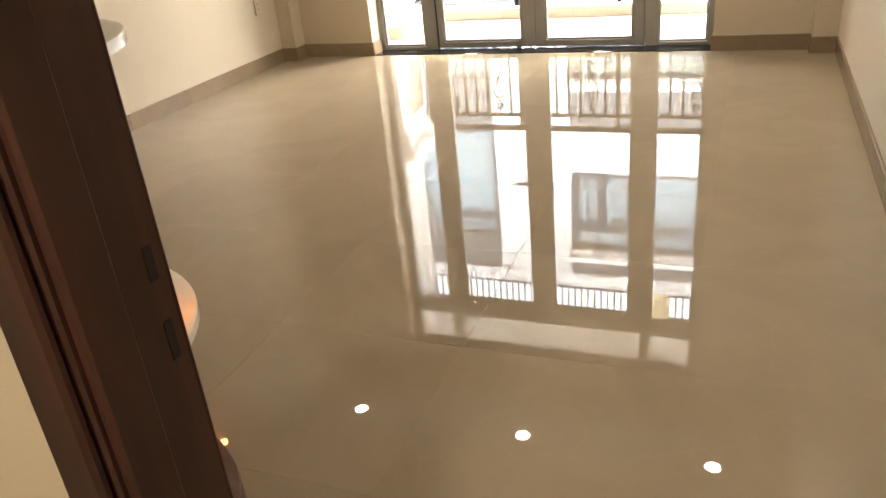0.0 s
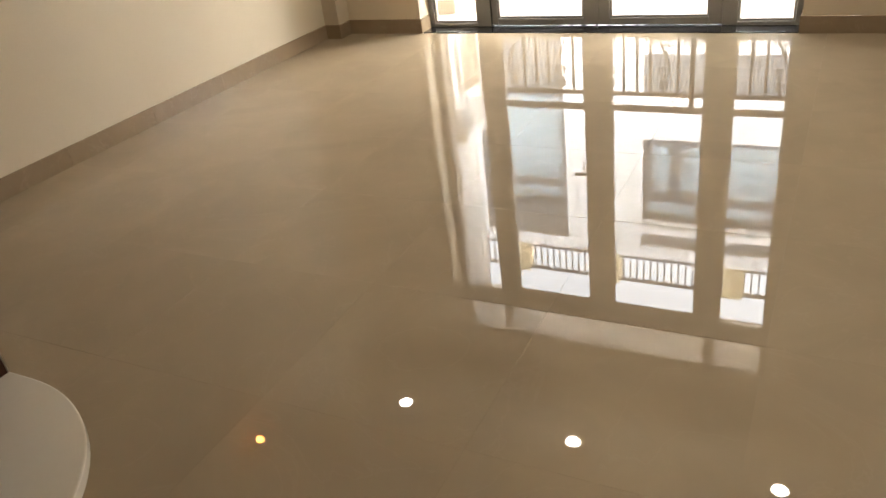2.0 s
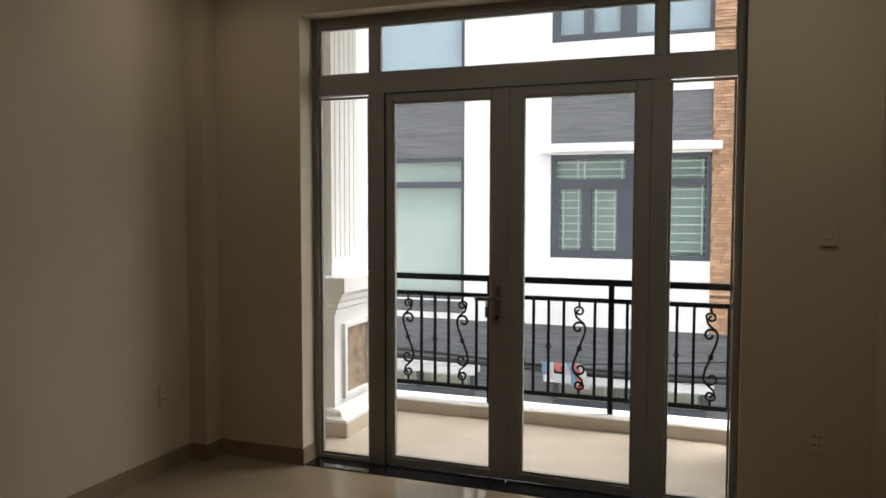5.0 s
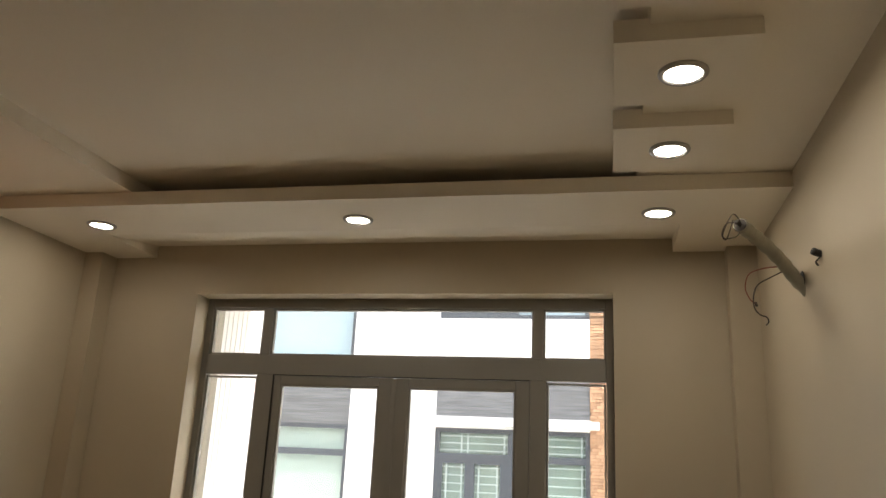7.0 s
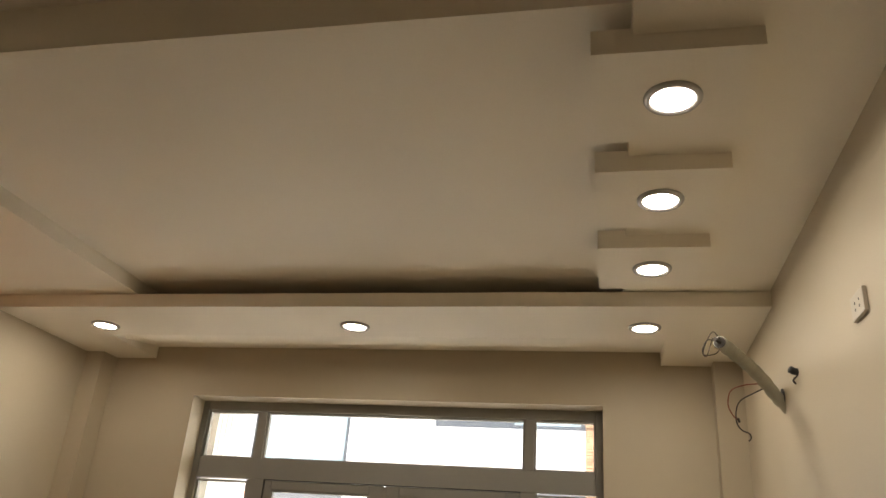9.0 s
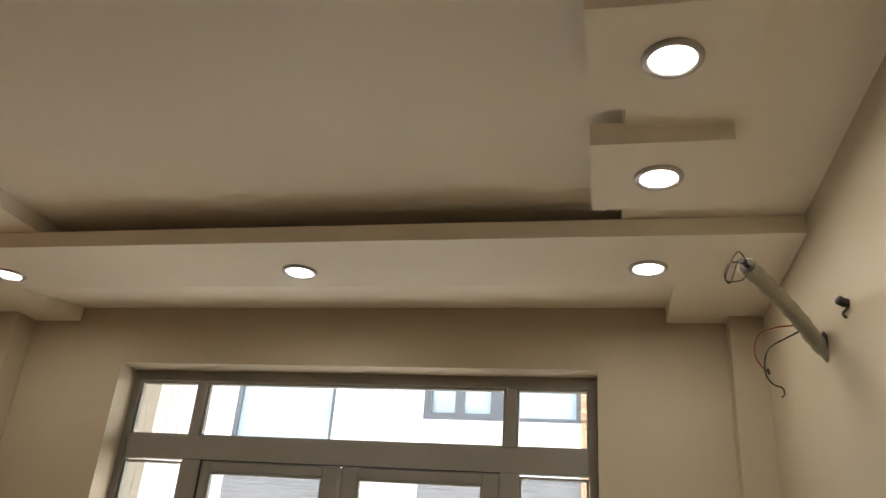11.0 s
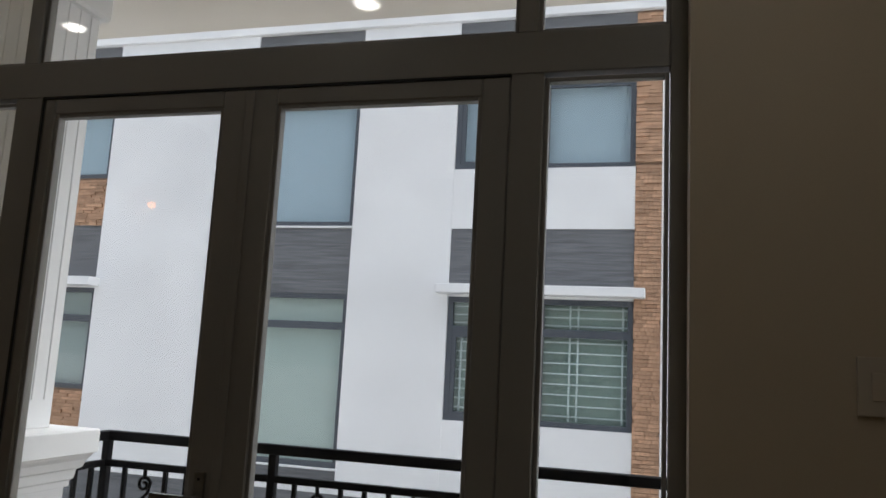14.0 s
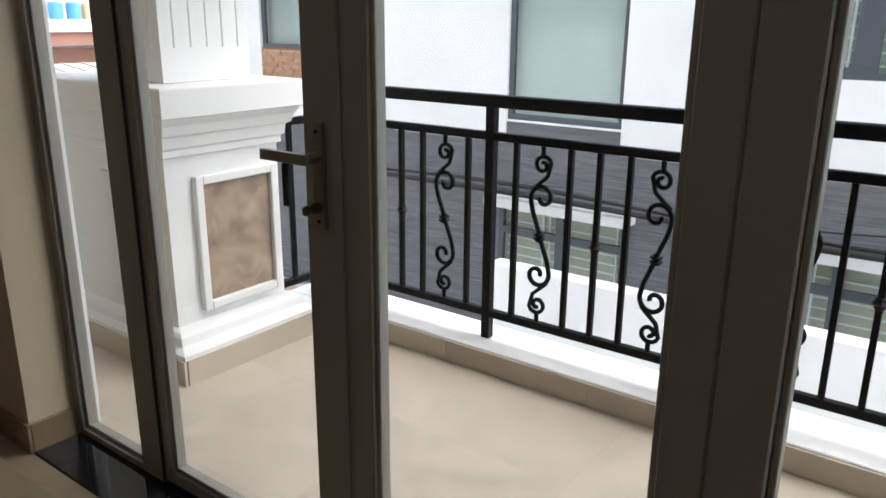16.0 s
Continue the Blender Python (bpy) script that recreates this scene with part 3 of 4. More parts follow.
wall_plate("high_socket", "white socket plate high on the wall", "socket", pose(XR, -2.13, 2.575, 0, 0, -90), 0.118, 0.072, [(-0.02, 0.01), (-0.02, -0.01), (0.02, 0.01), (0.02, -0.01)], (), M_PLATE)

# ---- cut air conditioning pipe on the right wall ----
pipe = thing("air_conditioner_pipe", "cut lagged air conditioner pipe with loose wires on the wall", "pipe", at=(XR, -1.015, 2.572))
centre = smooth_path([(0.02, 0.0, -0.05), (-0.03, -0.012, 0.0), (-0.08, -0.06, 0.05), (-0.145, -0.14, 0.09), (-0.22, -0.25, 0.113), (-0.285, -0.36, 0.122)], 6)
part("lagging", tube(centre, [0.0265 + 0.0018 * math.sin(i * 1.7) for i in range(len(centre))], 14), M_PIPE, pipe, "grey taped pipe lagging", smooth=True)
part("wall_hole", lathe([(0, 0), (0.036, 0.0), (0.038, 0.003), (0, 0.003)], 20), M_HOLE, pipe).matrix_basis = pose(-0.002, 0.0, 0.0, 0, -90, 0)
tip = centre[-1]
part("cut_end", tube([tip, tip + (tip - centre[-2]).normalized() * 0.004], 0.0225, 14), M_WIRE_D, pipe, "dark cut end of the lagging")
part("copper_end", tube([tip, tip + Vector((-0.02, -0.035, 0.004))], 0.008, 8), M_WIRE_D, pipe)
part("loose_wire", tube(smooth_path([tip + Vector((0, -0.01, 0.01)), tip + Vector((-0.03, -0.04, 0.03)), tip + Vector((-0.06, -0.03, -0.02)), tip + Vector((-0.065, -0.02, -0.055)), tip + Vector((-0.02, 0.0, -0.045)), tip + Vector((0.0, 0.01, -0.02))], 6), 0.0021, 6), M_WIRE_D, pipe)
part("wire_joint", tube([(-0.185, 0.01, -0.088), (-0.180, 0.01, -0.106)], 0.0052, 8), M_WIRE_D, pipe, "dark red wire joint")
part("loose_wire", tube(smooth_path([tip + Vector((0.0, -0.01, 0.0)), tip + Vector((-0.05, -0.03, 0.0)), tip + Vector((-0.07, -0.02, -0.04)), tip + Vector((-0.055, -0.02, -0.06)), tip + Vector((-0.03, -0.03, 0.01))], 6), 0.0021, 6), M_WIRE_D, pipe)
part("loose_wire", tube(smooth_path([(-0.08, -0.03, 0.05), (-0.15, -0.02, 0.045), (-0.205, 0.0, 0.025), (-0.22, 0.01, -0.03), (-0.205, 0.01, -0.075), (-0.185, 0.01, -0.095)], 6), 0.0026, 6), M_WIRE_R, pipe)
part("loose_wire", tube(smooth_path([(-0.07, -0.03, 0.035), (-0.12, -0.01, 0.012), (-0.17, 0.01, -0.015), (-0.19, 0.01, -0.06), (-0.19, 0.01, -0.11), (-0.17, 0.01, -0.14), (-0.145, 0.01, -0.15), (-0.14, 0.01, -0.17), (-0.15, 0.01, -0.182)], 6), 0.003, 6), M_WIRE_D, pipe)
stub = thing("pipe_stub", "short dark rubber pipe stub in the wall", "pipe", at=(XR, -1.30, 2.60))
part("stub", tube(smooth_path([(0.02, 0, 0), (-0.012, -0.005, 0.004), (-0.03, -0.012, 0.010)], 5), 0.014, 12), M_GASKET, stub, smooth=True)
part("loose_wire", tube(smooth_path([(-0.002, 0, -0.01), (-0.02, -0.005, -0.03), (-0.012, -0.005, -0.045)], 5), 0.004, 6), M_WIRE_D, stub)

# ---- room door frame ----
jamb = thing("door_3", "dark red-brown wooden door frame with empty lock mortises", "door frame", kind="structure")
CW = 0.055
for side, xa in ((1, DX0), (-1, DX1)):
    x0, x1 = (xa - 0.04, xa) if side == 1 else (xa, xa + 0.04)
    lj = part("jamb", boxes((x0, x1, YH - 0.004, YB + 0.004, 0, DH), bevel=0.003), M_WOOD, jamb)
    s0, s1 = (xa - 0.001, xa + 0.014) if side == 1 else (xa - 0.014, xa + 0.001)
    part("door_stop", boxes((s0, s1, YH + 0.002, YB - 0.07, 0, DH), bevel=0.004), M_WOOD, jamb)
    c0, c1 = (xa - CW, xa - 0.004) if side == 1 else (xa + 0.004, xa + CW)
    part("casing", boxes((c0, c1, YH - 0.020, YH - 0.0045, 0, DH + CW), bevel=0.005), M_WOOD, jamb)
    part("casing", boxes((c0, c1, YB + 0.0045, YB + 0.014, 0, DH + CW), bevel=0.004), M_WOOD, jamb)
    if side == 1:
        for z0, z1 in ((0.892, 0.93), (0.80, 0.845)):
            part("mortise", boxes((xa - 0.002, xa + 0.0012, YB - 0.022, YB - 0.011, z0, z1)), M_HOLE, lj)
part("head", boxes((DX0 - 0.04, DX1 + 0.04, YH - 0.004, YB + 0.004, DH + 0.0005, DH + 0.04), bevel=0.003), M_WOOD, jamb)
part("casing", boxes((DX0 - CW, DX1 + CW, YH - 0.020, YH - 0.0045, DH + CW, DH + 2 * CW), bevel=0.004), M_WOOD, jamb)

# ---- rounded shelf unit beside the door ----
unit = thing("corner_shelf", "rounded white shelves on a red-brown wooden side panel", "shelf unit", at=(1.43, YB, 0))
part("side_panel", boxes((-0.018, 0, 0.014, 0.628, 0, 2.2), bevel=0.001), M_WOOD2, unit, "red-brown wooden side panel")
part("edge_band", boxes((-0.019, 0.0015, 0.6285, 0.6305, 0, 2.2)), M_EDGE, unit, "pale edge banding")


def shelf_outline(w, d, r):
    pts = [(0.002, 0.014), (w, 0.014)]
    for i in range(25):
        a = radians(90 * i / 24)
        pts.append((w - r + r * math.cos(a), d - r + r * math.sin(a)))
    pts.append((0.002, d))
    return pts


part("base_shelf", extrude_outline(shelf_outline(0.435, 0.63, 0.38), 0.0, 0.075, 0.004), M_WOOD2, unit, "red-brown wooden base shelf")
for z in (0.515, 1.037, 1.57, 2.08):
    part("shelf", extrude_outline(shelf_outline(0.445, 0.63, 0.38), z - 0.011, z + 0.011, 0.003), M_SHELF, unit, "glossy white rounded shelf")

# ---- balcony ----
BZ = 0.0
BX0, BX1 = -0.80, 3.33
KY0, KY1 = 1.367, 1.62
balcony = structure("balcony_floor", boxes((BX0, BX1, WT, KY1, -0.22, -0.0015)), M_GROUT, "pale beige tiled balcony floor", "floor")
kerb = structure("balcony_kerb", boxes((-0.30, BX1 - 0.5, KY0 + 0.01, KY1, -0.3, 0.098), (-0.30, -0.04, 1.27, KY0 + 0.01, -0.3, 0.098), bevel=0.004), M_WHITE, "white painted kerb under the balcony railing", "kerb")
bskirt = thing("balcony_skirting", "beige tile skirting along the balcony kerb and pillars", "skirting", kind="structure")
skirting(0.0, BX1 - 0.8, KY0, KY0 + 0.01, 0.09, bskirt, M_BALC)
structure("balcony_soffit", boxes((BX0 - 0.6, BX1 + 0.6, WT, 1.62, 3.2, 3.4)), M_SOFFIT, "white painted underside of the balcony above", "ceiling")
structure("house_front", boxes((-3.5, XL - 0.2, 0.05, WT, -3.6, 7.0), (XR + 0.2, 6.0, 0.05, WT, -3.6, 7.0), (XL - 0.2, XR + 0.2, 0.02, WT, -3.6, -0.22)), M_WHITE, "white painted house front", "wall")
dome = thing("balcony_lamp", "round opal ceiling lamp over the balcony", "ceiling lamp", at=(1.15, 0.95, 3.2))
part("base", lathe([(0, 0), (0.15, 0), (0.15, -0.02), (0, -0.02)], 32), M_RING, dome)
part("cover", lathe([(0.14, -0.02), (0.135, -0.05), (0.10, -0.08), (0.05, -0.095), (0, -0.1)], 32), M_OPAL, dome, "opal glass cover", smooth=True)


def square_ring(bm, cx, cy, prof, hx, hy, face):
    """Moulded square body: profile of (offset, height) swept round a rectangle of half sizes hx, hy."""
    rings = []
    for o, z in prof:
        rings.append([bm.verts.new((cx + sx * (hx + o * (1.5 if sx == face else 0.5)), cy + sy * (hy + o * 0.82), z)) for sx, sy in ((-1, -1), (1, -1), (1, 1), (-1, 1))])
    for a, b in zip(rings, rings[1:]):
        for k in range(4):
            bm.faces.new((a[k], a[(k + 1) % 4], b[(k + 1) % 4], b[k]))
    bm.faces.new(rings[0][::-1])
    bm.faces.new(rings[-1])


def pillar(name, cx, face, label):
    """Square balcony pillar on a pedestal; face is the side (+1 or -1) that carries the stone panel towards the balcony."""
    p = thing(name, label, "pillar")
    cy, hx, hy = 0.921, 0.256, 0.27
    wing = 0.36   # the pedestal runs on past the shaft, away from the balcony
    xa, xb = sorted((cx + face * (hx + 0.128), cx - face * (hx + 0.044 + wing)))
    px, phx = cx - face * wing / 2, hx + wing / 2
    bm = bmesh.new()
    square_ring(bm, px, cy, [(0.085, 0.1), (0.085, 0.118), (0.05, 0.135), (0.045, 0.165), (0.03, 0.178), (0.0, 0.185), (0.0, 0.845), (0.012, 0.85), (0.012, 0.875), (0.022, 0.885), (0.026, 0.925), (0.04, 0.935), (0.05, 0.97), (0.062, 0.99), (0.066, 1.0), (0.075, 1.004), (0.075, 1.102), (0.070, 1.108)], phx, hy, face)
    part("pedestal", bm, M_WHITE, p, "white moulded pedestal")
    for s in (-1, 1):
        part("base_tile", boxes((xa - 0.003, xb + 0.003, cy + s * (hy + 0.07) - 0.008, cy + s * (hy + 0.07) + 0.003, 0, 0.1)), M_BALC, p)
        part("base_tile", boxes(((xa if s < 0 else xb) - 0.006, (xa if s < 0 else xb) + 0.004, cy - hy - 0.061, cy + hy + 0.061, 0, 0.1)), M_BALC, p)
    part("plinth", boxes((xa + 0.008, xb - 0.008, cy - hy - 0.061, cy + hy + 0.061, 0.0, 0.101)), M_WHITE, p)
    # framed panel on the balcony side
    fx = cx + face * hx
    y0, y1, z0, z1 = 0.798, 1.13, 0.258, 0.73
    bm = bmesh.new()
    for a in ((y0 - 0.035, y0, z0 - 0.035, z1 + 0.035), (y1, y1 + 0.035, z0 - 0.035, z1 + 0.035), (y0, y1, z0 - 0.035, z0), (y0, y1, z1, z1 + 0.035)):
        add_box(bm, min(fx - 0.01 * face, fx + 0.028 * face), max(fx - 0.01 * face, fx + 0.028 * face), *a)
    fr = part("panel_frame", bevelled(bm, 0.004), M_WHITE, p)
    part("stone_panel", boxes((min(fx, fx + 0.008 * face), max(fx, fx + 0.008 * face), y0, y1, z0, z1)), M_STONE, fr, "polished brown marble panel")
    # raised plain panel towards the house
    part("plain_panel", boxes((cx - 0.18, cx + 0.18, cy - hy - 0.012, cy - hy + 0.004, 0.27, 0.76), bevel=0.01, seg=2), M_WHITE, p)
    # fluted shaft
    sx, sy, n = 0.20, 0.20, 5
    out = []
    fl = [(-0.725 + 1.45 * i / (n - 1)) for i in range(n)]
    for (ax, ay), (ux, uy), half in (((0, -sy), (1, 0), sx), ((sx, 0), (0, 1), sy), ((0, sy), (-1, 0), sx), ((-sx, 0), (0, -1), sy)):
        out.append((ax - ux * half, ay - uy * half))
        nx, ny = (-ax, -ay)
        ln = math.hypot(nx, ny)
        nx, ny = nx / ln, ny / ln
        for f in fl:
            for o, dep in ((-0.007, 0), (-0.003, 0.005), (0.003, 0.005), (0.007, 0)):
                q = f * half + o
                out.append((ax + ux * q + nx * dep, ay + uy * q + ny * dep))
    bm = extrude_outline([(cx + a, cy + b) for a, b in out], 1.235, 3.05)
    part("shaft", bm, M_WHITE, p, "white fluted pillar shaft")
    part("shaft_foot", boxes((cx - sx, cx + sx, cy - sy, cy + sy, 1.11, 1.235)), M_WHITE, p)
    part("capital", boxes((cx - sx - 0.04, cx + sx + 0.04, cy - sy - 0.04, cy + sy + 0.04, 3.05, 3.2), bevel=0.012), M_WHITE, p)
    return p


pillar("balcony_pillar", -0.384, 1, "white fluted pillar on a moulded pedestal with a brown marble panel")
pillar("balcony_pillar", 2.900, -1, "white fluted pillar on a pedestal at the end of the railing")
wall_plate("outdoor_socket", "small grey socket plate on the pillar foot", "socket", pose(-0.50, 0.652, 0.24), 0.05, 0.05)

# ---- wrought iron railing ----
RY = 1.49
rail = thing("balcony_railing", "black wrought iron balcony railing with scroll bars", "railing")
RX0, RX1 = -0.15, 2.53
part("top_rail", boxes((RX0 - 0.022, RX1, RY - 0.022, RY + 0.022, 1.03, 1.076), bevel=0.004), M_IRON, rail)
part("upper_rail", boxes((RX0, RX1, RY - 0.015, RY + 0.015, 0.905, 0.937), bevel=0.003), M_IRON, rail)
part("lower_rail", boxes((RX0, RX1, RY - 0.015, RY + 0.015, 0.19, 0.222), bevel=0.003), M_IRON, rail)
part("top_rail", boxes((RX0 - 0.022, RX0 + 0.022, 1.24, RY - 0.022, 1.03, 1.076), bevel=0.004), M_IRON, rail)
part("upper_rail", boxes((RX0 - 0.014, RX0 + 0.014, 1.19, RY - 0.02, 0.905, 0.937), bevel=0.003), M_IRON, rail)
part("lower_rail", boxes((RX0 - 0.014, RX0 + 0.014, 1.19, RY - 0.02, 0.19, 0.222), bevel=0.003), M_IRON, rail)
for px in (-0.15, 0.752, 1.664):
    part("post", boxes((px - 0.019, px + 0.019, RY - 0.019, RY + 0.019, 0.098, 1.031), bevel=0.003), M_IRON, rail)


def spiral(cx, cz, r0, r1, a0, a1, n=22):
    return [(cx + (r0 + (r1 - r0) * i / n) * math.cos(radians(a0 + (a1 - a0) * i / n)), 0, cz + (r0 + (r1 - r0) * i / n) * math.sin(radians(a0 + (a1 - a0) * i / n))) for i in range(n + 1)]


def scroll_mesh():
    """One S scroll about (0, 0, 0), 0.71 m high."""
    bm = bmesh.new()
    for s in (1, -1):
        big = [(0, 0, 0), (-0.016, 0, 0.045), (-0.034, 0, 0.09)] + spiral(0.006, 0.150, 0.053, 0.012, 200, -190)
        top = spiral(0.0, 0.272, 0.009, 0.037, 470, 20)[:] + [(0.021, 0, 0.231), (-0.010, 0, 0.204), (-0.038, 0, 0.178)]
        for pts, r in ((big, 0.0092), (top, 0.0085)):
            add_tube(bm, [(s * x, y, s * z) for x, y, z in pts], r, 6)
        add_tube(bm, [(0, 0, s * 0.306), (0, 0, s * 0.345)], 0.009, 6)
    for k in range(-2, 3):
        add_tube(bm, [(-0.003, 0, k * 0.008 - 0.004), (-0.003, 0, k * 0.008 + 0.004)], 0.013 + 0.010 * (k % 2), 6)
    bmesh.ops.recalc_face_normals(bm, faces=bm.faces)
    for f in bm.faces:
        f.smooth = True
    return bm


def knot_bar():
    bm = boxes((-0.0095, 0.0095, -0.0095, 0.0095, -0.345, 0.345))
    prof = lathe([(0, -0.03), (0.012, -0.028), (0.012, -0.02), (0.017, -0.015), (0.017, -0.008), (0.024, 0), (0.017, 0.008), (0.017, 0.015), (0.012, 0.02), (0.012, 0.028), (0, 0.03)], 10)
    me = bpy.data.meshes.new("tmp")
    prof.to_mesh(me)
    prof.free()
    bm.from_mesh(me)
    return bm


bar_ob = part("bar", boxes((-0.0095, 0.0095, -0.0095, 0.0095, -0.345, 0.345)), M_IRON, rail)
knot_ob = part("knot_bar", knot_bar(), M_IRON, rail)
scroll_ob = part("scroll_bar", scroll_mesh(), M_IRON, rail)
PITCH = 0.1136
plan = []
for px in (-0.15, 0.752, 1.664):
    for k, what in enumerate("bsbkbsb"):
        x = px + PITCH * (k + 1)
        if x < RX1 - 0.03:
            plan.append((what, x, RY))
plan += [("b", RX0, 1.39), ("b", RX0, 1.28)]
used = set()
for what, x, y in plan:
    src = {"b": bar_ob, "k": knot_ob, "s": scroll_ob}[what]
    if what in used:
        ob = src.copy()
        scene.collection.objects.link(ob)
    else:
        ob = src
        used.add(what)
    ob.location = (x, y, 0.563)
    if what == "s" and x > 1.2:
        ob.rotation_euler.z = math.pi

# ---- house across the street ----
HY = 8.67
house = thing("townhouse", "white four storey townhouse with grey stone bands and dark framed windows", "house", at=(0.085, 0, 0))
house.scale = (0.993, 1, 0.989)
SILL = -3.6
strips = [(-14.0, -9.2, HY), (-6.44, -3.83, HY), (-2.01, -0.475, HY), (2.45, 9.0, HY)]
for x0, x1, y in strips:
    part("wall", boxes((x0, x1, y, y + 0.5, -0.42, 6.9)), M_HOUSE, house, "white rendered wall strip")
part("back_wall", boxes((-14.0, 9.0, HY + 0.38, HY + 4.0, SILL, 6.85)), M_HOUSE, house)
part("parapet", boxes((-14.0, 9.0, HY - 0.06, HY + 0.6, 6.62, 6.90), bevel=0.01), M_HOUSE, house, "white roof parapet")


def slate(x0, x1, z0, z1, dy=0.03):
    part("stone_band", boxes((x0, x1, HY + dy, HY + 0.4, z0, z1)), M_SLATE, house, "grey ribbed stone band")


def house_window(x0, x1, z0, z1, rail_z, mulls, blind, grille=False, y=HY + 0.05):
    w = part("window", boxes((x0, x1, y + 0.17, y + 0.20, z0, z1)), blind, house, "dark grey framed window with a pale blind")
    bm = bmesh.new()
    add_frame(bm, x0, x1, z0, z1, y, y + 0.07, 0.075, 0.075, 0.075, 0.075)
    add_box(bm, x0 + 0.075, x1 - 0.075, y + 0.005, y + 0.065, rail_z - 0.055, rail_z + 0.055)
    for i, (a, b, c, d) in enumerate(mulls):
        add_box(bm, a, b, y + 0.008 + 0.003 * i, y + 0.062 - 0.003 * i, c, d)
    part("frame", bm, M_FRAME, w, "dark grey window frame")
    part("pane", boxes((x0 + 0.05, x1 - 0.05, y + 0.035, y + 0.041, z0 + 0.05, z1 - 0.05)), M_WINGLASS, w)
    if grille:
        bm = bmesh.new()
        g = y + 0.10
        for a, b, c, d in grille:
            n = max(2, round((d - c) / 0.135))
            for i in range(n):
                zz = c + (d - c) * (i + 0.5) / n
                add_box(bm, a, b, g, g + 0.012, zz - 0.010, zz + 0.010)
            posts = (a + 0.36 * (b - a) - 0.055, a + 0.36 * (b - a) + 0.055, b - 0.07) if b - a > 0.8 else (a + 0.07, b - 0.07)
            for xx in posts:
                add_box(bm, xx - 0.012, xx + 0.012, g - 0.006, g + 0.018, c, d)
        part("grille", bm, M_GRILLE, w, "white security grille")
    return w


def ledge(x0, x1, z0, z1, y=HY - 0.255):
    part("ledge", boxes((x0, x1, y, HY + 0.1, z0, z1), bevel=0.008), M_HOUSE, house, "white window hood")


# middle column of tall plain windows
for z0, z1, rz, bl in ((-0.065, 2.465, 1.985, M_BLIND), (3.49, 5.94, 5.45, M_BLIND2)):
    house_window(-3.83, -2.01, z0, z1, rz, [], bl)
    part("sill", boxes((-3.85, -1.99, HY - 0.02, HY + 0.1, z0 - 0.03, z0 - 0.002), bevel=0.004), M_HOUSE, house, "thin white window sill")
slate(-3.83, -2.01, 2.465, 3.49)
slate(-3.83, -2.01, 5.94, 6.62)
slate(-3.83, -2.01, -0.31, -0.065)
part("wall", boxes((-3.83, -2.01, HY + 0.02, HY + 0.4, -0.42, -0.31)), M_HOUSE, house)
# right column of three part windows
for k, (z0, z1, rz, bl, gr) in enumerate(((0.734, 2.472, 2.005, M_BLIND3, True), (4.34, 6.06, 5.60, M_BLIND2, False))):
    mulls = [(0.76, 0.90, z0 + 0.07, z1 - 0.07), (0.05, 0.21, z0 + 0.07, rz - 0.05), (-0.405, -0.34, z0 + 0.07, rz - 0.05), (0.64, 0.77, z0 + 0.07, rz - 0.05),
             (-0.40, 0.76, rz - 0.11, rz - 0.05), (-0.40, 0.76, z0 + 0.07, z0 + 0.13)]
    g = [(-0.35, 0.05, z0 + 0.12, rz - 0.1), (0.20, 0.65, z0 + 0.12, rz - 0.1), (0.90, 2.03, z0 + 0.08, rz - 0.05), (-0.40, 0.76, rz + 0.05, z1 - 0.07), (0.90, 2.03, rz + 0.05, z1 - 0.07)]
    house_window(-0.475, 2.10, z0, z1, rz, mulls, bl, g if gr else False)
    ledge(-0.60, 2.25, z1 + 0.03, z1 + 0.155)
    part("wall", boxes((-0.475, 2.10, HY + 0.01, HY + 0.4, z1, z1 + 0.19)), M_HOUSE, house)
slate(-0.475, 2.10, 2.66, 3.457)
slate(-0.475, 2.10, 6.25, 6.62)
part("wall", boxes((-0.475, 2.10, HY + 0.01, HY + 0.4, 3.457, 4.34)), M_HOUSE, house, "white rendered wall panel")
part("wall", boxes((-0.475, 2.10, HY + 0.01, HY + 0.4, -0.42, 0.734)), M_HOUSE, house, "white rendered wall panel")
# left column
for z0, z1, rz, bl in ((0.81, 2.45, 1.95, M_BLIND5), (4.30, 5.95, 5.50, M_BLIND2)):
    house_window(-9.2, -6.44, z0, z1, rz, [(-7.835, -7.815, z0 + 0.07, z1 - 0.07)], bl)
    ledge(-9.3, -6.36, z1 + 0.02, z1 + 0.16)
    part("wall", boxes((-9.2, -6.44, HY + 0.01, HY + 0.4, z1, z1 + 0.18)), M_HOUSE, house)
slate(-9.2, -6.44, 2.63, 3.49)
slate(-9.2, -6.44, 6.13, 6.62)
part("wall", boxes((-9.2, -6.44, HY + 0.01, HY + 0.4, -0.42, -0.05)), M_HOUSE, house)
# ground floor band, hoods and windows below
LOW = ((-4.0, -1.72), (-0.5, 2.2), (2.9, 5.4))
edges = [-14.0] + [v for x0, x1 in LOW for v in (x0 + 0.1, x1 - 0.1)] + [9.0]
slate(-14.0, 9.0, -1.29, -0.42, 0.04)
slate(-14.0, 9.0, SILL, -3.0, 0.04)
for a, b in zip(edges[::2], edges[1::2]):
    slate(a, b, -3.0, -1.29, 0.04)
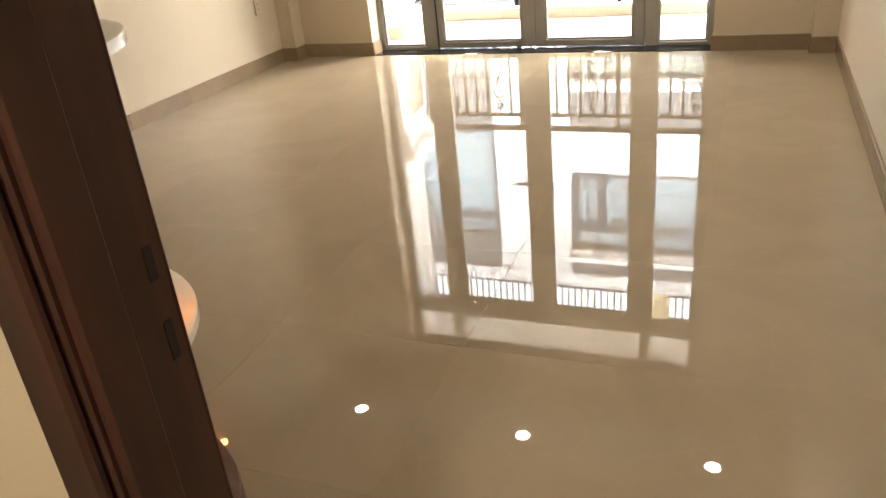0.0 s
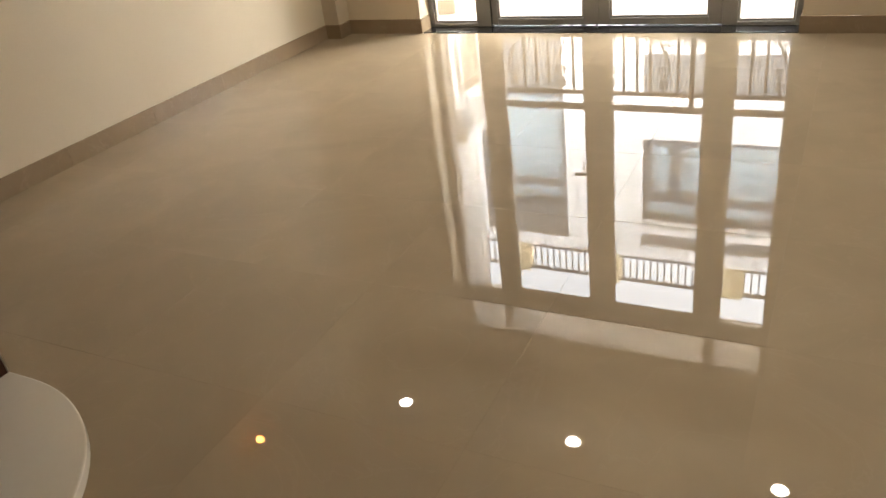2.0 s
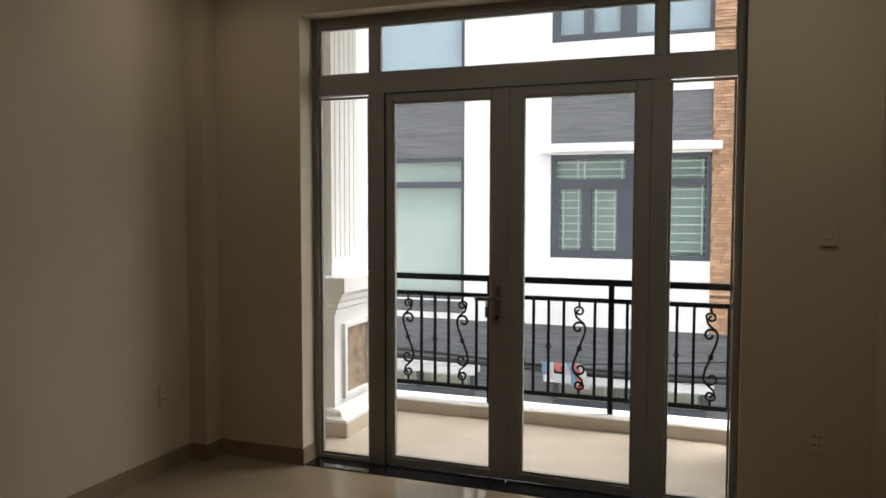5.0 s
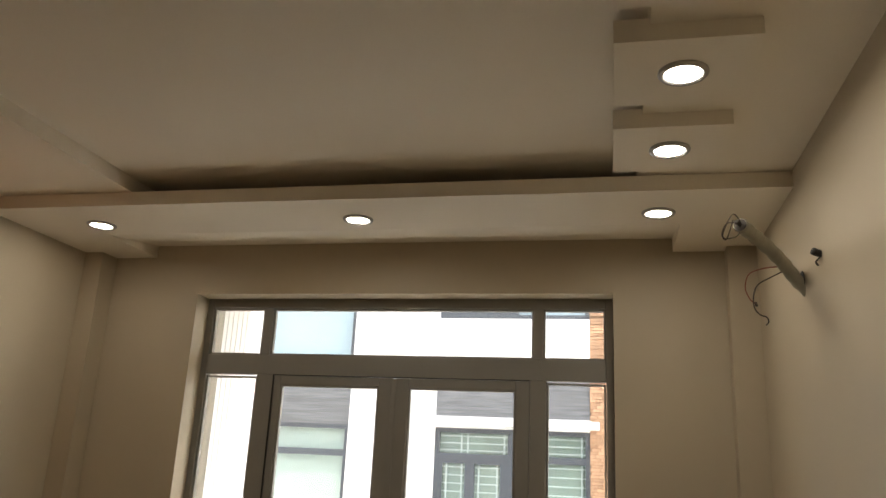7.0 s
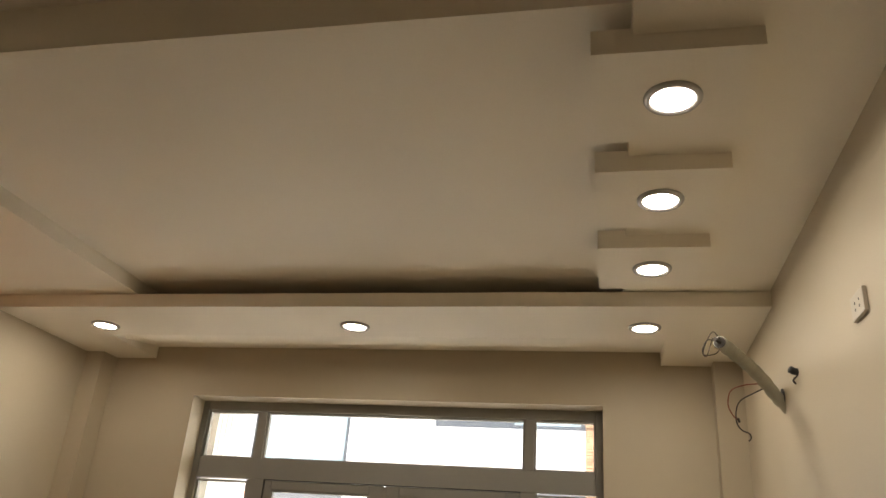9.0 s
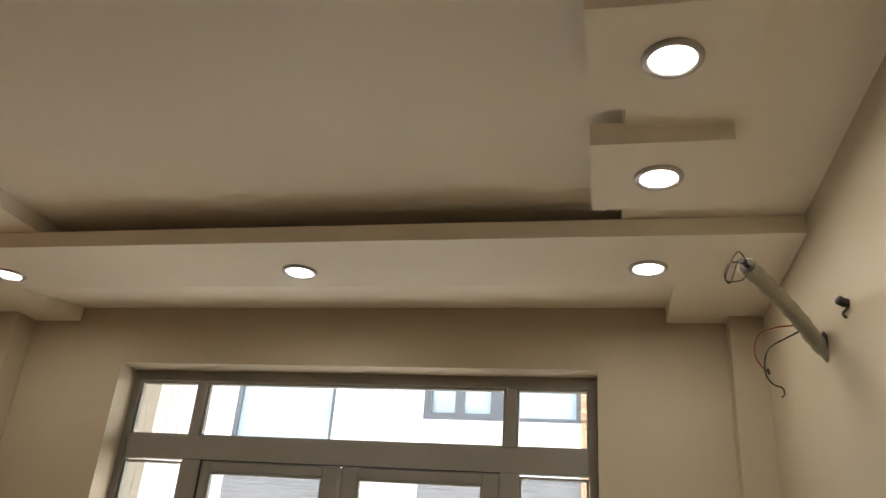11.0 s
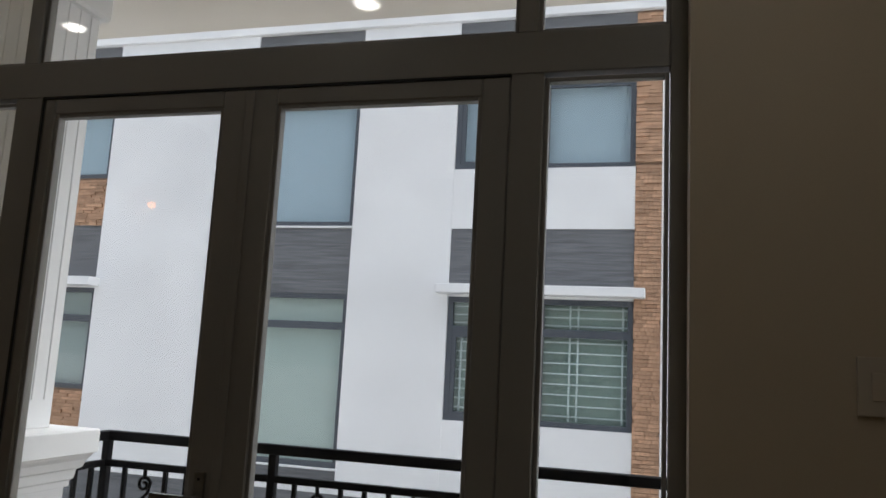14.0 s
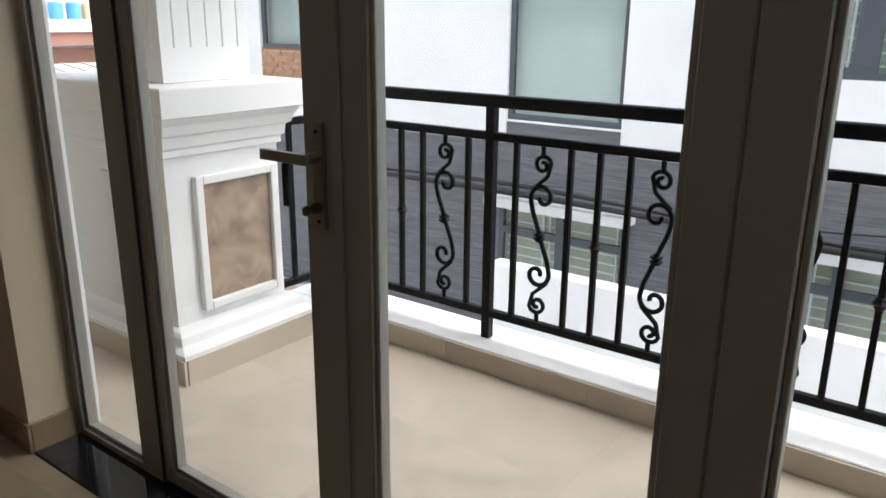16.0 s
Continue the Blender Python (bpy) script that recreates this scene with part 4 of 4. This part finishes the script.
for x0, x1 in LOW:
    house_window(x0 + 0.1, x1 - 0.1, -3.0, -1.29, -1.75, [((x0 + x1) / 2 - 0.06, (x0 + x1) / 2 + 0.06, -2.93, -1.36)], M_BLIND4, [(x0 + 0.2, x1 - 0.2, -2.92, -1.80), (x0 + 0.2, x1 - 0.2, -1.70, -1.37)], y=HY - 0.0)
    ledge(x0, x1, -1.34, -1.19, HY - 0.3)
# porch canopy
part("canopy", boxes((-2.76, 2.4, 6.7, 6.95, -2.75, -1.58), (-2.76, 2.4, 6.7, HY + 0.1, -2.9, -2.7), bevel=0.01), M_HOUSE, house, "white porch canopy with a raised edge")
# roof terrace
for x0, x1 in ((-3.35, -2.95), (-1.35, -0.95), (1.1, 1.5), (-5.6, -5.2), (3.2, 3.6)):
    part("roof_post", boxes((x0, x1, HY + 0.0, HY + 0.3, 6.9, 7.65)), M_YELLOW, house, "ochre roof terrace post")
part("roof_rail", boxes((-9.0, 6.0, HY + 0.10, HY + 0.16, 7.56, 7.62)), M_FRAME, house)
part("roof_rail", boxes((-9.0, 6.0, HY + 0.11, HY + 0.15, 7.02, 7.06)), M_FRAME, house)
for i in range(107):
    x = -9.0 + i * 0.14
    part("roof_bar", boxes((x - 0.014, x + 0.014, HY + 0.115, HY + 0.143, 6.88, 7.57)), M_FRAME, house)
part("roof_room", boxes((-0.2, 1.9, HY + 2.0, HY + 4.0, 6.85, 7.45)), M_YELLOW, house, "ochre roof room")

# ---- street, cables and far houses ----
structure("ground", boxes((-400, 400, -400, 600, -3.9, -3.6)), M_ROAD, "pale grey concrete paved street", "ground")
structure("neighbour_wall", boxes((-3.6, -3.5, 0.0, WT, -3.6, 7.0)), M_WHITE, "white neighbouring house edge", "wall")
for dz, dy, r, sag in ((0, 0, 0.036, 0.06), (0.06, 0.1, 0.022, 0.10), (-0.05, 0.15, 0.028, 0.03), (0.03, 0.2, 0.018, 0.16), (-0.02, 0.05, 0.02, 0.12)):
    pts = [(-14 + i * 1.2, 8.2 + dy, -1.06 + dz + sag * math.sin(i * 0.9) * 0.5 - 0.012 * (i - 12) * 0.2) for i in range(22)]
    tagged(link_mesh("street_cable", tube(smooth_path(pts, 4), r, 6), M_GASKET, True), "black overhead street cable", "cable", "street cables")
cable2 = [(0.0, 8.4, -1.02), (2.2, 8.3, -0.8), (5.0, 8.2, -0.5), (9.0, 8.0, 0.0)]
tagged(link_mesh("street_cable", tube(smooth_path(cable2, 6), 0.012, 6), M_GASKET, True), "black overhead street cable", "cable", "street cables")

cloth = thing("hanging_cloth", "red white and blue striped cloth hung over the street cables", "cloth", at=(-0.07, 8.12, -0.98))
cloth.scale = (1.1, 1, 1.05)
for i, (m, dx, zl, lean) in enumerate(((M_CLOTH_B, -0.30, 0.20, 0.05), (M_CLOTH_W, -0.20, 0.26, 0.02), (M_CLOTH, -0.08, 0.14, 0.0), (M_CLOTH_W, 0.02, 0.18, 0.04), (M_CLOTH_B, 0.10, 0.34, 0.08), (M_CLOTH, 0.17, 0.42, 0.10), (M_CLOTH_W, 0.23, 0.38, 0.12))):
    bm = bmesh.new()
    rows = []
    for r in range(7):
        f = r / 6
        rows.append([bm.verts.new((dx + lean * f + 0.05 * c + 0.01 * math.sin(f * 7 + i), -0.03 + 0.03 * math.sin(f * 5 + i * 1.3 + c * 2), 0.05 - zl * f)) for c in range(3)])
    for a, b in zip(rows, rows[1:]):
        for c in range(2):
            bm.faces.new((a[c], a[c + 1], b[c + 1], b[c]))
    bmesh.ops.solidify(bm, geom=bm.faces[:], thickness=0.006)
    part("stripe", bm, m, cloth, smooth=True)

far = thing("far_house", "low terracotta red house with a white roof edge down the street", "house", at=(0, 0, 0))
part("wall", boxes((-48, -36, 8, 32, SILL, 0.5)), M_TERRA, far, "terracotta red wall")
part("roof_edge", boxes((-48.3, -35.7, 7.7, 32.3, 0.5, 1.1), bevel=0.03), M_HOUSE, far, "white concrete roof edge")
part("eave", boxes((-36.0, -35.2, 7.8, 32.2, -0.22, -0.14)), M_FRAME, far, "thin dark ledge on the red wall")
shed = thing("low_shed", "low shed with a pale grey ribbed roof below the red house", "shed")
part("wall", boxes((-35.0, -29.0, 9, 31, SILL, -1.75)), M_FARGREY, shed)
bm = extrude_outline([(0, 0), (6.6, -0.75), (6.6, -0.69), (0, 0.06)], 0, 23)
for v in bm.verts:
    v.co = Vector((-35.3 + v.co.x, 8.5 + v.co.z, -1.0 + v.co.y))
part("roof", bm, M_FARGREY, shed, "pale grey roof sheet")
for i in range(24):
    bm = boxes((0, 6.6, 8.7 + i * 0.97, 8.8 + i * 0.97, 0, 0.05))
    for v in bm.verts:
        v.co.z += -0.94 - 0.75 * v.co.x / 6.6
        v.co.x += -35.3
    part("roof_rib", bm, M_FARGREY, shed)
far2 = thing("far_house", "pale grey far house with an ochre balcony parapet", "house")
part("wall", boxes((-66, -54, 6, 50, SILL, 11.0)), M_FARHOUSE, far2, "pale grey wall")
part("upper_wall", boxes((-65.8, -53.0, 5.8, 50.2, 5.45, 7.3), bevel=0.03), M_YELLOW, far2, "ochre balcony parapet")
for i in range(8):
    part("window", boxes((-54.05, -53.9, 10 + i * 4.3, 11.5 + i * 4.3, 2.7, 4.9)), M_FARGREY, far2)
for i, (x, m) in enumerate(((19.2, M_BLUE), (20.1, M_BLUE), (20.9, M_YELLOW), (21.8, M_CLOTH_B))):
    dr = tagged(link_mesh("storage_drum", lathe([(0, 0), (0.32, 0), (0.34, 0.1), (0.34, 0.7), (0.3, 0.8), (0, 0.82)], 20), m, True), "coloured plastic drum on the roof edge", "drum", "drums on the roof")
    dr.location = (-36.6, x, 1.1)
bush = thing("roof_plant", "green bush in an ochre planter on a far roof", "plant", at=(-36.9, 23.6, 1.1))
part("pot", boxes((-0.4, 0.4, -0.9, 0.9, 0, 0.75), bevel=0.03), M_YELLOW, bush, "ochre planter box")
bm = bmesh.new()
for i in range(260):
    c = Vector((random.gauss(0, 0.28), random.gauss(0, 0.5), 0.7 + abs(random.gauss(0.3, 0.3))))
    q = Euler((random.uniform(0, 6), random.uniform(0, 6), random.uniform(0, 6))).to_matrix()
    vs = [bm.verts.new(c + q @ Vector(p)) for p in ((-0.09, 0, 0), (0, -0.035, 0.01), (0.09, 0, 0), (0, 0.035, 0.01))]
    bm.faces.new(vs)
part("leaves", bm, M_LEAF, bush)

# ---- many small pieces last: bricks, tiles ----
def bricks(x0, x1, z0, z1, y, parent, joined=False, course=0.052, length=0.17):
    """Split-face tiles in staggered courses of uneven depth."""
    back = part("brick_backing", boxes((x0, x1, y + 0.012, y + 0.35, z0, z1)), M_MORTAR, parent)
    rnd = random.Random(int(x0 * 100 + z0 * 10))
    shapes = []
    for dep in (0.0, 0.012, 0.024):
        bm = boxes((0, 1, -dep, 0.02, 0, course - 0.006))
        me = bpy.data.meshes.new("brick")
        bm.to_mesh(me)
        bm.free()
        me.materials.append(M_BRICK)
        shapes.append(me)
    bmj = bmesh.new()
    rows = int((z1 - z0) / course)
    for r in range(rows):
        x = x0 - rnd.uniform(0, length)
        while x < x1:
            ln = length * rnd.uniform(0.8, 1.25)
            a, b = max(x, x0), min(x + ln - 0.005, x1)
            if b - a > 0.02:
                dep = rnd.randrange(3)
                if joined:
                    add_box(bmj, a, b, y - dep * 0.012, y + 0.02, z0 + r * course, z0 + (r + 1) * course - 0.006)
                else:
                    ob = new("brick", shapes[dep])
                    ob.location, ob.scale, ob.parent = (a, y, z0 + r * course), (b - a, 1, 1), back
            x += ln
    if joined:
        tagged(part("far_bricks", bmj, M_BRICKS, back), kind="stuff")
    else:
        bmj.free()


bricks(2.10, 2.45, 0.2, 4.4, HY + 0.01, house)
bricks(2.10, 2.45, 4.4, 6.62, HY + 0.01, house, True)
bricks(2.10, 2.45, -0.42, 0.2, HY + 0.01, house, True)
bricks(-9.2, -6.44, -0.05, 0.81, HY + 0.02, house)
bricks(-9.2, -6.44, 3.49, 4.30, HY + 0.02, house, True)
tiles(floor, XL, XR, YB, -0.005, 0.0, 1.433, -3.142, 0.612, M_TILE)
tiles(floor, DX0, DX1, YH, YB - 0.001, 0.0, 1.455, -3.165, 0.612, M_TILE)
tiles(floor, 1.5, XR, -7.6, YH - 0.001, 0.0, 1.455, -3.165, 0.612, M_TILE)
tiles(balcony, BX0, BX1, WT + 0.001, KY0, 0.0, 0.25, 0.28, 0.6, M_BALC)
